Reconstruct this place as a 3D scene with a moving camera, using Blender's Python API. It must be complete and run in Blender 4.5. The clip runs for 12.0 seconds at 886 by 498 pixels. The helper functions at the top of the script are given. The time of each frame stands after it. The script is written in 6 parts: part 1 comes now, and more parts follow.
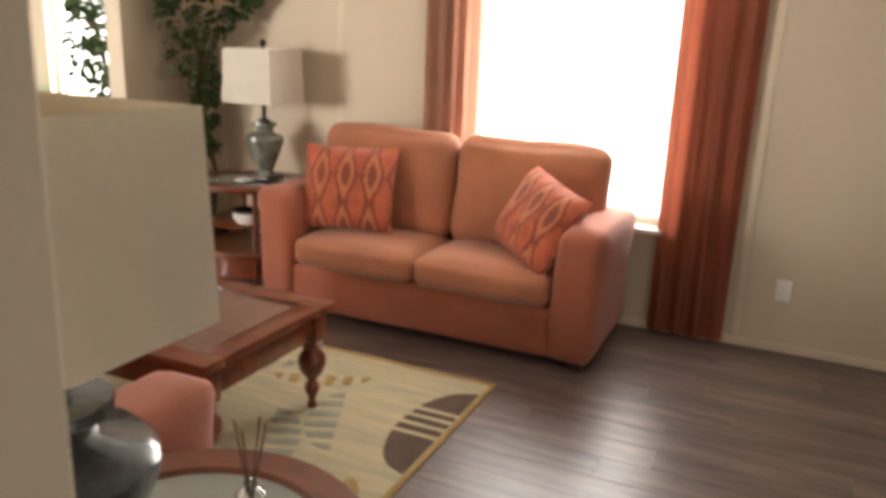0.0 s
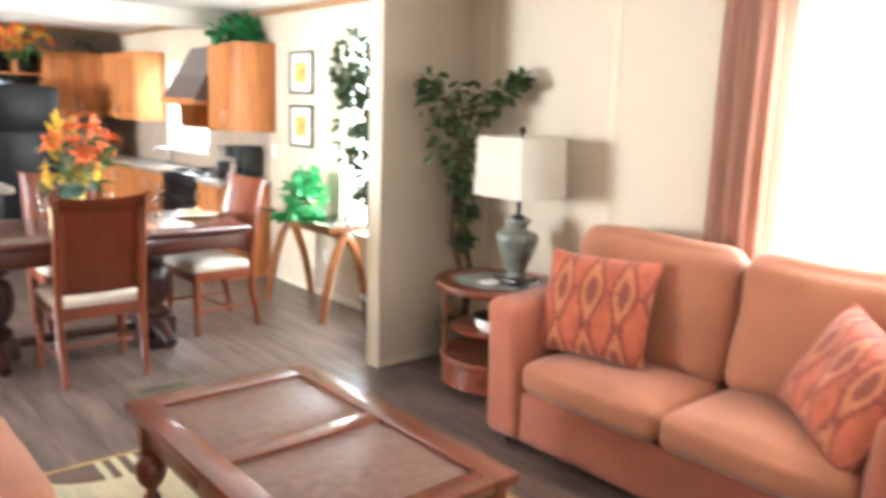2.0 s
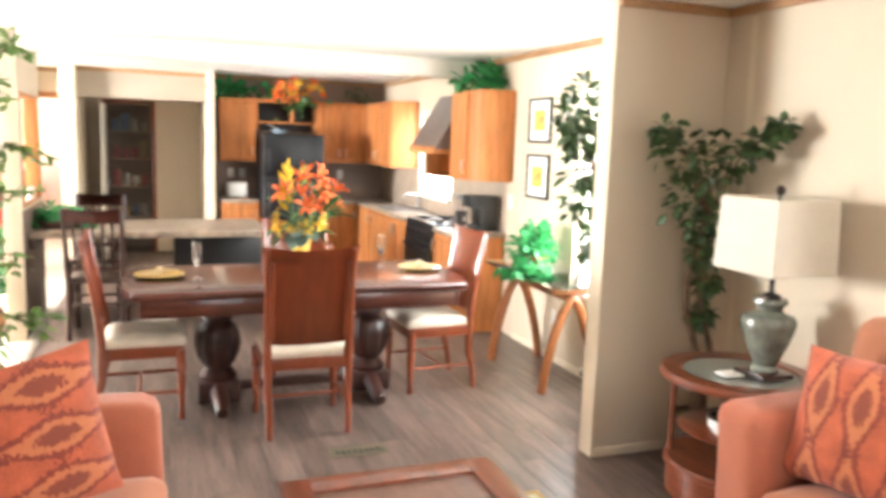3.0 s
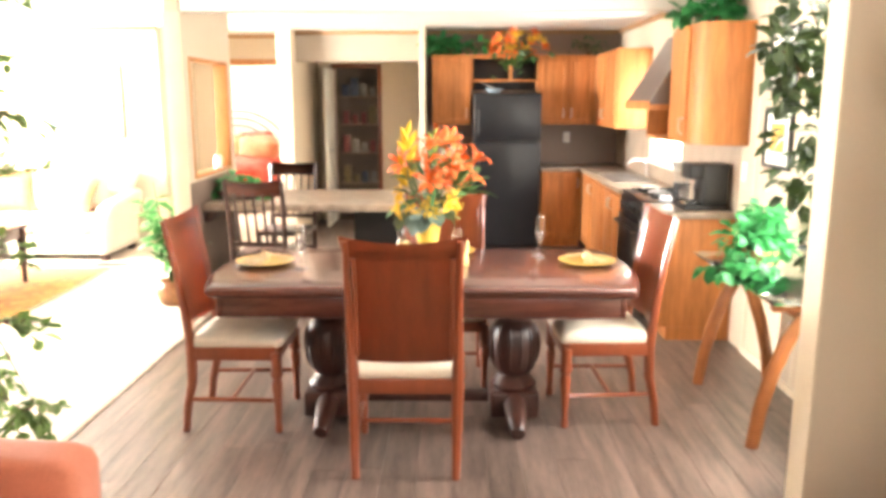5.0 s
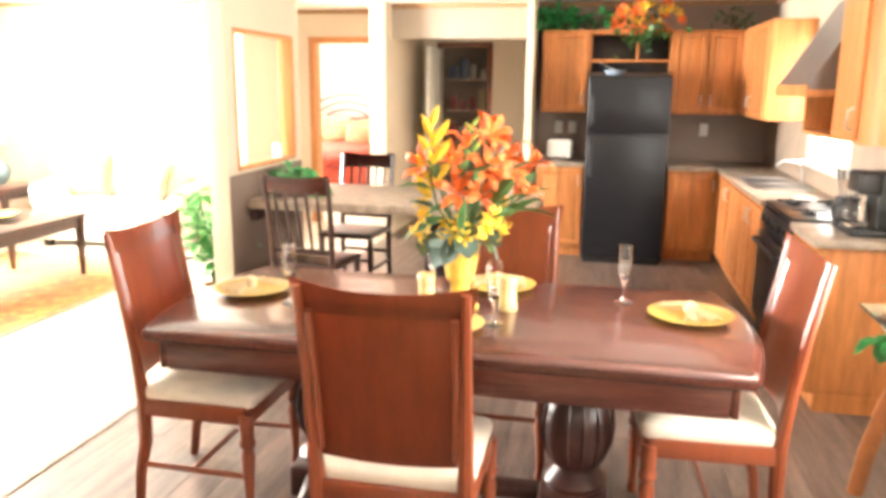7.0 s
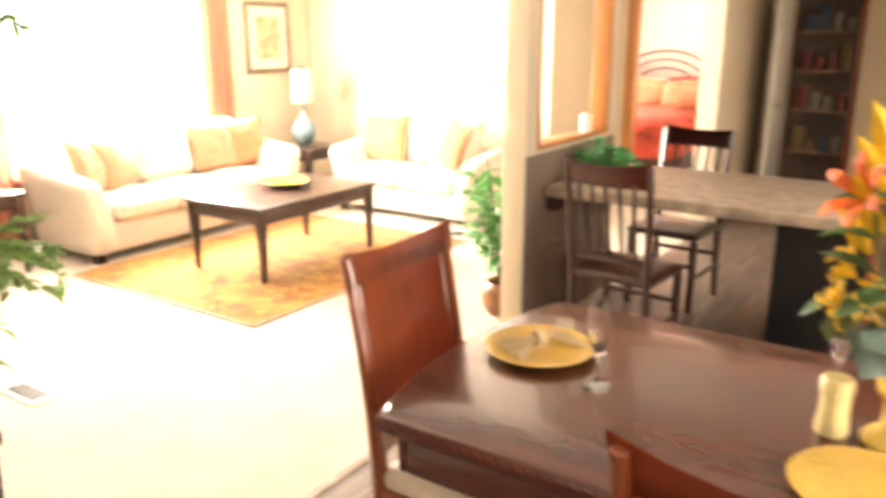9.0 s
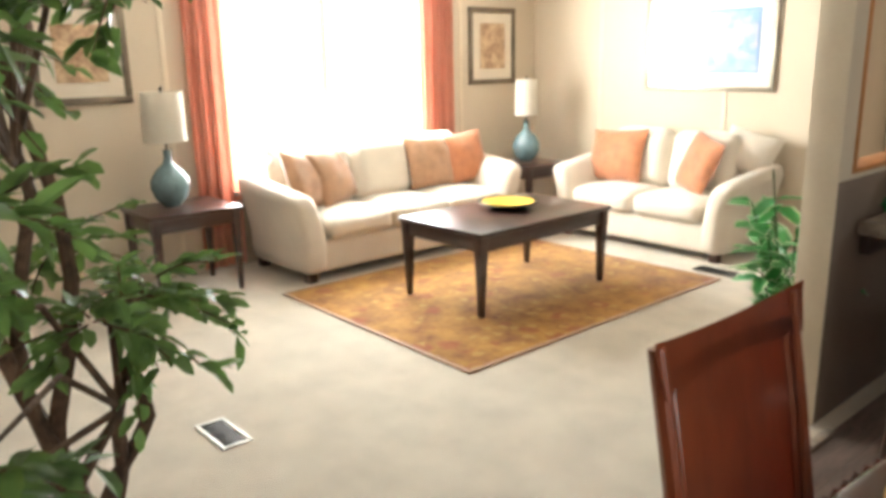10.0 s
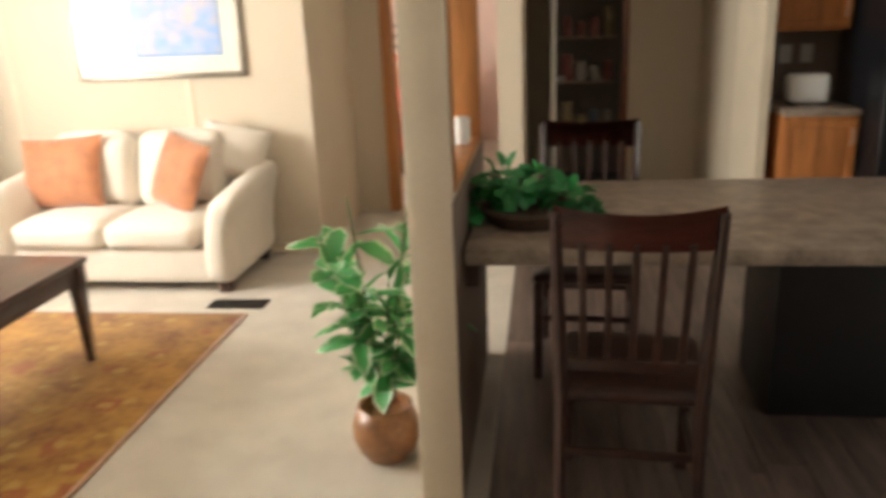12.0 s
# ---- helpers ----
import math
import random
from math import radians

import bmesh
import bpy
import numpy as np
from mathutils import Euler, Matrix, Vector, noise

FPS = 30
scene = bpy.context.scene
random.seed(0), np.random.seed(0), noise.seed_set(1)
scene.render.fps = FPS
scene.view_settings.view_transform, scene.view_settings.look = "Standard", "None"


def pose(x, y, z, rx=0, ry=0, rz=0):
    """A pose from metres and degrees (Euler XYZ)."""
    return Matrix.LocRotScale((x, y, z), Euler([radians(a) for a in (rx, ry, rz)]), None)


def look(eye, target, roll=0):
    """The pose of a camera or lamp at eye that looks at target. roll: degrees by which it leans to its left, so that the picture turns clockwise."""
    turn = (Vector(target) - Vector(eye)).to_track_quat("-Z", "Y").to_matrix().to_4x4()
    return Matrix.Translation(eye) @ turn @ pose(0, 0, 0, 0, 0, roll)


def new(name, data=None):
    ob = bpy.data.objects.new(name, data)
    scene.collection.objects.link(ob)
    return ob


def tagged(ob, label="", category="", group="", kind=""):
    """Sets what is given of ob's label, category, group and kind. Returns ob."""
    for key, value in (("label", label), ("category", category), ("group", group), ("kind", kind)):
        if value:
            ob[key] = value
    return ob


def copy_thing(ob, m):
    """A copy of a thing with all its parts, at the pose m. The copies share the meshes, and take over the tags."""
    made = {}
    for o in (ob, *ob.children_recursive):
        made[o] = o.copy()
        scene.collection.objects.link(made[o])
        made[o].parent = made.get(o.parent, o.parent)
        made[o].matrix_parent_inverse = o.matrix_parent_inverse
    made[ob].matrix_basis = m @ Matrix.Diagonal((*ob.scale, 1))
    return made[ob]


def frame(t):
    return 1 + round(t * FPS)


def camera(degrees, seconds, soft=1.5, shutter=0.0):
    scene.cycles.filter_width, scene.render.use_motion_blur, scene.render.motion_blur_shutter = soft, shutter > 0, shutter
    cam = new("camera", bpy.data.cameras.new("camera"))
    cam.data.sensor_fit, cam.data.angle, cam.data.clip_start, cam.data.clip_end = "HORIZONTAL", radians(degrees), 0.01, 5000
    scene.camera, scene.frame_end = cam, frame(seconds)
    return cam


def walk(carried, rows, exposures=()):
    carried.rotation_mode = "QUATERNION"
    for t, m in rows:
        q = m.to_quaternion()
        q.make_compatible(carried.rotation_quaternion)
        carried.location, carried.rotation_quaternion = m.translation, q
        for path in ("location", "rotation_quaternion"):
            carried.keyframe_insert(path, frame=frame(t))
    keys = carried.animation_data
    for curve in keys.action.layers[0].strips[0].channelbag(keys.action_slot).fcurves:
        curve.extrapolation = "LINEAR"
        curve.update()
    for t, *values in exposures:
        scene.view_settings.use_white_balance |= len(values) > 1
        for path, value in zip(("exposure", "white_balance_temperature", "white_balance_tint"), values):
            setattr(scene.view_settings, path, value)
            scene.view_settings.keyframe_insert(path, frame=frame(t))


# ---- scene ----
cam = camera(60.0, 12.0, soft=3.9, shutter=0.4)
PATH = [
    (0, (-2.008, -1.934, 1.47), (-0.239, -1.155, 0.955), 2.5),
    (0.5, (-1.89, -2.018, 1.457), (-0.114, -1.279, 0.909), 2.2),
    (1, (-1.69, -2.062, 1.525), (0.025, -1.181, 1.0), 1.8),
    (1.5, (-1.455, -1.997, 1.518), (0.118, -0.831, 1.112), 2.1),
    (2, (-1.117, -1.84, 1.539), (0.167, -0.351, 1.176), 1.9),
    (2.5, (-0.878, -1.674, 1.56), (0.112, 0.036, 1.242), 1.8),
    (3, (-0.624, -1.561, 1.586), (0.072, 0.294, 1.311), 1.9),
    (3.5, (-0.323, -1.347, 1.587), (0.114, 0.583, 1.299), 1.7),
    (3.7, (-0.245, -1.268, 1.586), (0.109, 0.677, 1.284), 1.6),
    (5.3, (0.439, -0.417, 1.556), (0.349, 1.542, 1.166), -0.3),
    (5.5, (0.498, -0.292, 1.551), (0.376, 1.666, 1.16), -0.4),
    (6, (0.632, 0.006, 1.544), (0.414, 1.955, 1.153), -0.8),
    (6.5, (0.695, 0.28, 1.534), (0.379, 2.214, 1.137), -0.5),
    (6.7, (0.686, 0.367, 1.538), (0.335, 2.294, 1.133), -0.1),
    (8.3, (0.403, 1.247, 1.5), (-0.285, 3.052, 0.981), 1.7),
    (8.5, (0.326, 1.338, 1.508), (-0.442, 3.104, 0.971), 1.4),
    (9, (0.205, 1.450, 1.545), (-0.872, 3.049, 1.013), -0.1),
    (9.5, (-0.094, 1.737, 1.485), (-1.466, 3.101, 0.978), -1.3),
    (10, (-0.393, 1.876, 1.449), (-1.866, 3.14, 0.966), -1.2),
    (10.5, (-0.555, 2.037, 1.482), (-2.02, 3.31, 0.999), -1.6),
    (11, (-0.855, 2.361, 1.476), (-2.113, 3.832, 0.971), -3.2),
    (11.5, (-1.136, 2.605, 1.504), (-1.888, 4.371, 0.944), -2.6),
    (12, (-1.307, 2.79, 1.493), (-1.572, 4.682, 0.901), -2.5),
]
# exposure of the hand-held camera
EXPOSURES = [(0, -0.13, 6500, 10), (0.6, 0.03, 6450, 10), (1.0, 0.44, 6350, 10), (1.4, 0.55, 6150, 9), (2.0, 0.70, 5550, 4), (2.6, 0.80, 5650, 4), (3.5, 0.97, 6300, 8),
             (5.5, 1.1, 6500, 9), (6.5, 1.17, 6480, 9), (8.3, 1.08, 7100, 12), (9.0, 0.42, 7400, 12), (9.5, -0.35, 6400, 7),
             (10.0, -1.02, 6050, 2), (10.6, -1.38, 6000, 0), (11.0, -1.55, 6000, -4), (11.5, -1.62, 6050, -8), (12, -1.28, 6450, 6)]
walk(cam, [(t, look(eye, target, roll)) for t, eye, target, roll in PATH], EXPOSURES)

# ---- world, sun and window light ----
world = bpy.data.worlds.new("sky")
world.use_nodes = True
scene.world = world
wn = world.node_tree
sky = wn.nodes.new("ShaderNodeTexSky")
sky.sky_type = 'NISHITA'
sky.sun_disc = False
sky.sun_elevation = radians(50)
sky.sun_rotation = radians(250)
wn.links.new(sky.outputs[0], wn.nodes["Background"].inputs[0])
wn.nodes["Background"].inputs[1].default_value = 0.12
sun_data = bpy.data.lights.new("sun", "SUN")
sun_data.energy, sun_data.angle, sun_data.color = 3.0, radians(0.5), (1, 0.95, 0.88)
sun = new("sun", sun_data)
sun.matrix_world = look((-6, -4, 12), (0, 0, 0))


YSOUTH = -4.6   # inner face of the end wall behind the walker


def window_light(name, eye, target, sx, sy, watts, color=(1, 0.97, 0.92)):
    d = bpy.data.lights.new(name, "AREA")
    d.shape, d.size, d.size_y, d.energy, d.color = "RECTANGLE", sx, sy, watts, color
    ob = new(name, d)
    ob.matrix_world = look(eye, target)
    return ob


LW, LE, LD = 740, 75, 82
# added light from behind the walker; its opening is never in view
window_light("unseen_light_south", (-1.4, YSOUTH - 0.06, 1.33), (-1.4, 0, 1.33), 1.5, 1.4, 18)
window_light("window_light_west", (-5.60, 5.2, 1.3), (0, 5.2, 1.3), 1.72, 1.4, LW)
window_light("window_light_east", (2.19, -0.816, 1.3), (0, -0.816, 1.3), 1.12, 1.4, LE)
window_light("window_light_dining", (2.19, 2.535, 1.33), (0, 2.535, 1.33), 1.15, 1.35, LD)
window_light("window_light_kitchen", (2.19, 6.08, 1.47), (0, 6.08, 1.3), 0.96, 0.86, 20)
# added to light the bedroom from an opening that stays out of view
window_light("unseen_light_bedroom", (-3.95, 10.2, 1.4), (0, 10.2, 1.4), 1.2, 1.2, 90)


# ---- materials ----
def mat(name, color, rough=0.6, metal=0.0, var=0.15, scale=6.0, stretch=(1, 1, 1), bump=0.15, fine=60.0, piece=0.0,
        spec=0.5, coat=0.0, sheen=0.0, color2=None):
    m = bpy.data.materials.new(name)
    m.use_nodes = True
    t = m.node_tree
    n, l = t.nodes, t.links
    b = n["Principled BSDF"]
    b.inputs["Roughness"].default_value = rough
    b.inputs["Metallic"].default_value = metal
    b.inputs["Specular IOR Level"].default_value = spec
    b.inputs["Coat Weight"].default_value = coat
    b.inputs["Sheen Weight"].default_value = sheen
    tc = n.new("ShaderNodeTexCoord")
    mp = n.new("ShaderNodeMapping")
    mp.inputs["Scale"].default_value = stretch
    l.new(tc.outputs["Object"], mp.inputs[0])
    big = n.new("ShaderNodeTexNoise")
    big.inputs["Scale"].default_value = scale
    big.inputs["Detail"].default_value = 5
    l.new(mp.outputs[0], big.inputs["Vector"])
    small = n.new("ShaderNodeTexNoise")
    small.inputs["Scale"].default_value = fine
    small.inputs["Detail"].default_value = 3
    l.new(mp.outputs[0], small.inputs["Vector"])
    mix = n.new("ShaderNodeMix")
    mix.data_type = 'RGBA'
    c2 = color2 or tuple(c * (1 - 2.2 * var) for c in color)
    mix.inputs[6].default_value = (*[min(1, c * (1 + var)) for c in color], 1)
    mix.inputs[7].default_value = (*c2, 1)
    ramp = n.new("ShaderNodeMapRange")
    ramp.inputs[1].default_value, ramp.inputs[2].default_value = 0.35, 0.7
    add = n.new("ShaderNodeMath")
    add.operation = 'MULTIPLY_ADD'
    add.inputs[1].default_value = 0.35
    l.new(small.outputs[0], add.inputs[0])
    sub = n.new("ShaderNodeMath")
    sub.operation = 'MULTIPLY_ADD'
    sub.inputs[1].default_value, sub.inputs[2].default_value = 0.8, -0.08
    l.new(big.outputs[0], sub.inputs[0])
    l.new(sub.outputs[0], add.inputs[2])
    l.new(add.outputs[0], ramp.inputs[0])
    l.new(ramp.outputs[0], mix.inputs[0])
    out = mix.outputs[2]
    if piece:
        info = n.new("ShaderNodeObjectInfo")
        mr = n.new("ShaderNodeMapRange")
        mr.inputs[3].default_value, mr.inputs[4].default_value = 1 - piece, 1 + piece
        l.new(info.outputs["Random"], mr.inputs[0])
        hsv = n.new("ShaderNodeHueSaturation")
        l.new(mr.outputs[0], hsv.inputs["Value"])
        l.new(out, hsv.inputs["Color"])
        out = hsv.outputs[0]
        off = n.new("ShaderNodeVectorMath")
        off.operation = 'SCALE'
        comb = n.new("ShaderNodeCombineXYZ")
        l.new(info.outputs["Random"], comb.inputs[0])
        l.new(info.outputs["Random"], comb.inputs[1])
        off.inputs["Scale"].default_value = 37.0
        l.new(comb.outputs[0], off.inputs[0])
        l.new(off.outputs[0], mp.inputs["Location"])
    l.new(out, b.inputs["Base Color"])
    if bump:
        bp = n.new("ShaderNodeBump")
        bp.inputs["Strength"].default_value = bump
        bp.inputs["Distance"].default_value = 0.01
        l.new(small.outputs[0], bp.inputs["Height"])
        l.new(bp.outputs[0], b.inputs["Normal"])
    return m


def medallion_mat(name, ground, medal, line):
    """Woven cloth with ogee medallions outlined in dark thread, in the cushion's own x and z."""
    m = mat(name, ground, 0.9, var=0.15, scale=14, fine=160, bump=0.3, sheen=0.2)
    t = m.node_tree
    n, l = t.nodes, t.links
    b = n["Principled BSDF"]
    old = b.inputs["Base Color"].links[0].from_socket
    tc = n.new("ShaderNodeTexCoord")
    sep = n.new("ShaderNodeSeparateXYZ")
    l.new(tc.outputs["Object"], sep.inputs[0])

    def math_node(op, a, c=None):
        q = n.new("ShaderNodeMath")
        q.operation = op
        for k, v in enumerate((a, c)):
            if v is None:
                continue
            if isinstance(v, (int, float)):
                q.inputs[k].default_value = v
            else:
                l.new(v, q.inputs[k])
        return q.outputs[0]
    cx = math_node('COSINE', math_node('MULTIPLY', sep.outputs[0], 44.0))
    cz = math_node('MULTIPLY', math_node('COSINE', math_node('MULTIPLY', sep.outputs[2], 21.0)), 0.7)
    f = math_node('ADD', cx, cz)
    wob = n.new("ShaderNodeTexNoise")
    wob.inputs["Scale"].default_value = 95.0
    wob.inputs["Detail"].default_value = 4
    l.new(tc.outputs["Object"], wob.inputs["Vector"])
    f = math_node('ADD', f, math_node('MULTIPLY', wob.outputs[0], 1.6))
    inside = math_node('GREATER_THAN', f, 1.15)
    ring = math_node('LESS_THAN', math_node('ABSOLUTE', math_node('SUBTRACT', f, 0.80)), 0.30)
    core = math_node('GREATER_THAN', f, 1.95)
    col = old
    for fac, c in ((inside, medal), (ring, line), (core, line)):
        mx = n.new("ShaderNodeMix")
        mx.data_type = 'RGBA'
        l.new(math_node('MULTIPLY', fac, 0.8), mx.inputs[0])
        l.new(col, mx.inputs[6])
        mx.inputs[7].default_value = (*c, 1)
        col = mx.outputs[2]
    l.new(col, b.inputs["Base Color"])
    return m


def glass_mat(name, tint=(1, 1, 1), rough=0.02):
    m = bpy.data.materials.new(name)
    m.use_nodes = True
    b = m.node_tree.nodes["Principled BSDF"]
    b.inputs["Base Color"].default_value = (*tint, 1)
    b.inputs["Roughness"].default_value = rough
    b.inputs["Transmission Weight"].default_value = 1.0
    b.inputs["IOR"].default_value = 1.45
    return m


def glow_mat(name, color, strength):
    m = bpy.data.materials.new(name)
    m.use_nodes = True
    b = m.node_tree.nodes["Principled BSDF"]
    b.inputs["Base Color"].default_value = (0, 0, 0, 1)
    b.inputs["Emission Color"].default_value = (*color, 1)
    b.inputs["Emission Strength"].default_value = strength
    return m


def cloth_shade(name, color):
    """Lamp shade cloth: lets light through."""
    m = mat(name, color, 0.9, var=0.05, fine=220, bump=0.2)
    t = m.node_tree
    b = t.nodes["Principled BSDF"]
    tr = t.nodes.new("ShaderNodeBsdfTranslucent")
    tr.inputs[0].default_value = (*color, 1)
    mx = t.nodes.new("ShaderNodeMixShader")
    mx.inputs[0].default_value = 0.35
    t.links.new(b.outputs[0], mx.inputs[1])
    t.links.new(tr.outputs[0], mx.inputs[2])
    t.links.new(mx.outputs[0], t.nodes["Material Output"].inputs[0])
    return m


WALL = mat("beige_wallboard", (0.585, 0.49, 0.37), 0.75, var=0.03, scale=2, fine=180, bump=0.06, stretch=(1, 1, 0.3))
TAUPE = mat("dark_taupe_wall", (0.20, 0.145, 0.11), 0.7, var=0.05, scale=2, bump=0.06)
KTAUPE = mat("kitchen_taupe_paint", (0.27, 0.20, 0.165), 0.6, var=0.05, scale=2, bump=0.06)
# wall beige taken down to putty, with the header's weaker light in the colour
HEADER = mat("dimmed_header_beige", (0.40, 0.33, 0.26), 0.75, var=0.04, scale=2, bump=0.06)
BATTEN = mat("cream_batten", (0.66, 0.56, 0.42), 0.6, var=0.03, bump=0.03)
CEIL = mat("white_ceiling_board", (0.85, 0.82, 0.76), 0.9, var=0.02, scale=3, fine=150, bump=0.2)
PLANK = mat("grey_brown_plank", (0.14, 0.098, 0.08), 0.36, var=0.28, scale=3, stretch=(7, 0.7, 1), fine=22, bump=0.05, piece=0.16)
SUBFLOOR = mat("dark_subfloor", (0.09, 0.065, 0.05), 0.8)
CARPET = mat("cream_carpet", (0.60, 0.52, 0.42), 0.98, var=0.07, scale=5, fine=320, bump=0.6, sheen=0.3)
RUST = mat("rust_microfibre", (0.37, 0.108, 0.055), 0.85, var=0.10, scale=3, fine=120, bump=0.2, sheen=0.2)
RUST_SEAT = mat("tan_rust_microfibre", (0.385, 0.139, 0.064), 0.85, var=0.10, scale=3, fine=120, bump=0.2, sheen=0.2)
MEDALLION = medallion_mat("medallion_cloth", (0.46, 0.105, 0.045), (0.50, 0.17, 0.07), (0.16, 0.026, 0.02))
CREAM = mat("cream_upholstery", (0.70, 0.62, 0.52), 0.9, var=0.04, scale=4, fine=200, bump=0.25, sheen=0.3)
COPPER = mat("copper_cushion_cloth", (0.37, 0.13, 0.045), 0.7, var=0.15, scale=12, fine=150, bump=0.3, sheen=0.4)
SANDY = mat("tan_cushion_cloth", (0.34, 0.175, 0.085), 0.7, var=0.15, scale=12, fine=150, bump=0.3, sheen=0.4)
CHERRY = mat("cherry_wood", (0.175, 0.044, 0.018), 0.28, var=0.22, scale=3, stretch=(6, 0.8, 6), fine=18, bump=0.03, coat=0.3)
CHERRY_CH = mat("red_cherry_wood", (0.21, 0.048, 0.018), 0.28, var=0.09, scale=3, stretch=(6, 6, 0.8), fine=18, bump=0.03, coat=0.3)
MAHOG = mat("dark_mahogany", (0.085, 0.025, 0.017), 0.25, var=0.25, scale=3, stretch=(0.8, 6, 6), fine=18, bump=0.04, coat=0.3)
ESPRESSO = mat("espresso_wood", (0.042, 0.018, 0.013), 0.3, var=0.25, scale=3, stretch=(5, 0.8, 5), fine=18, bump=0.03, coat=0.2)
TEAL = mat("teal_glaze", (0.16, 0.24, 0.26), 0.25, var=0.15, scale=10, bump=0.05, coat=0.4)
PEDESTAL = mat("dark_carved_mahogany", (0.05, 0.018, 0.013), 0.35, var=0.25, scale=8, fine=40, bump=0.1)
URN = mat("grey_green_glaze", (0.17, 0.18, 0.145), 0.22, var=0.2, scale=14, bump=0.05, coat=0.4)
LINEN = cloth_shade("linen_shade", (0.78, 0.70, 0.56))
LINEN_W = cloth_shade("pale_linen_shade", (0.85, 0.80, 0.70))
OAK = mat("honey_oak", (0.48, 0.18, 0.052), 0.58, var=0.16, scale=3, stretch=(7, 7, 0.7), fine=16, bump=0.05, spec=0.35, coat=0.03)
OAK_TRIM = mat("orange_oak_trim", (0.46, 0.19, 0.06), 0.4, var=0.14, scale=3, stretch=(6, 6, 0.7), fine=16, bump=0.04)
BENTWOOD = mat("bent_amber_wood", (0.30, 0.10, 0.03), 0.35, var=0.18, scale=3, fine=18, bump=0.03, coat=0.3)
LAMINATE = mat("mottled_laminate", (0.33, 0.26, 0.20), 0.35, var=0.22, scale=14, fine=90, bump=0.02)
BLACK = mat("black_enamel", (0.010, 0.010, 0.012), 0.30, spec=0.35, var=0.1, fine=150, bump=0.04)
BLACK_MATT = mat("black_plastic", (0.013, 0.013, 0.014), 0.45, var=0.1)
STEEL = mat("brushed_steel", (0.6, 0.6, 0.6), 0.3, 1.0, var=0.05, stretch=(1, 1, 12))
HOODM = mat("taupe_hood_metal", (0.13, 0.10, 0.088), 0.4, 0.15, var=0.06)
WHITE = mat("white_plastic", (0.8, 0.78, 0.74), 0.4, var=0.02, bump=0.02)
WHITEP = mat("white_gloss_paint", (0.8, 0.78, 0.72), 0.4, var=0.03, bump=0.03)
GOLD = mat("gold_plate_glaze", (0.62, 0.40, 0.09), 0.3, var=0.12, scale=8, bump=0.03, coat=0.3)
NAPKIN = mat("cream_napkin", (0.72, 0.58, 0.36), 0.9, var=0.08, fine=200, bump=0.3)
YELLOW = mat("yellow_vase_glaze", (0.72, 0.50, 0.09), 0.3, var=0.06, bump=0.02, coat=0.3)
GLASS = glass_mat("clear_glass")
GREENGLASS = glass_mat("green_tinted_glass", (0.75, 0.9, 0.82))
WINGLASS = glass_mat("window_glass")
LEAF_DARK = mat("dark_ficus_leaf", (0.045, 0.085, 0.022), 0.45, var=0.35, scale=9, fine=30, bump=0.1)
LEAF_MID = mat("mid_green_leaf", (0.055, 0.13, 0.035), 0.45, var=0.35, scale=9, fine=30, bump=0.1)
LEAF_FICUS = mat("glossy_ficus_leaf", (0.13, 0.22, 0.06), 0.45, var=0.4, scale=9, fine=30, bump=0.1)
LEAF_BRIGHT = mat("bright_green_leaf", (0.04, 0.26, 0.07), 0.45, var=0.35, scale=9, fine=30, bump=0.1)
LEAF_VAR = mat("variegated_leaf", (0.045, 0.24, 0.06), 0.4, var=0.3, scale=22, fine=50, bump=0.1, color2=(0.10, 0.28, 0.10))


def thin_leaf(m, colour, share):
    """Leaf blades let part of the light through."""
    t = m.node_tree
    b = t.nodes["Principled BSDF"]
    tr = t.nodes.new("ShaderNodeBsdfTranslucent")
    tr.inputs[0].default_value = (*colour, 1)
    mx = t.nodes.new("ShaderNodeMixShader")
    mx.inputs[0].default_value = share
    t.links.new(b.outputs[0], mx.inputs[1])
    t.links.new(tr.outputs[0], mx.inputs[2])
    t.links.new(mx.outputs[0], t.nodes["Material Output"].inputs[0])


def pale_margin(m, colour, start):
    """Leaf blade with a pale margin towards its rim."""
    t = m.node_tree
    n, l = t.nodes, t.links
    b = n["Principled BSDF"]
    old = b.inputs["Base Color"].links[0].from_socket
    at = n.new("ShaderNodeAttribute")
    at.attribute_name = "rim"
    tc = n.new("ShaderNodeTexCoord")
    no = n.new("ShaderNodeTexNoise")
    no.inputs["Scale"].default_value = 45.0
    l.new(tc.outputs["Object"], no.inputs["Vector"])
    add = n.new("ShaderNodeMath")
    add.operation = 'MULTIPLY_ADD'
    add.inputs[1].default_value = 0.5
    l.new(no.outputs[0], add.inputs[0])
    l.new(at.outputs["Fac"], add.inputs[2])
    mr = n.new("ShaderNodeMapRange")
    mr.inputs[1].default_value, mr.inputs[2].default_value = start, start + 0.2
    l.new(add.outputs[0], mr.inputs[0])
    mx = n.new("ShaderNodeMix")
    mx.data_type = 'RGBA'
    l.new(mr.outputs[0], mx.inputs[0])
    l.new(old, mx.inputs[6])
    mx.inputs[7].default_value = (*colour, 1)
    l.new(mx.outputs[2], b.inputs["Base Color"])


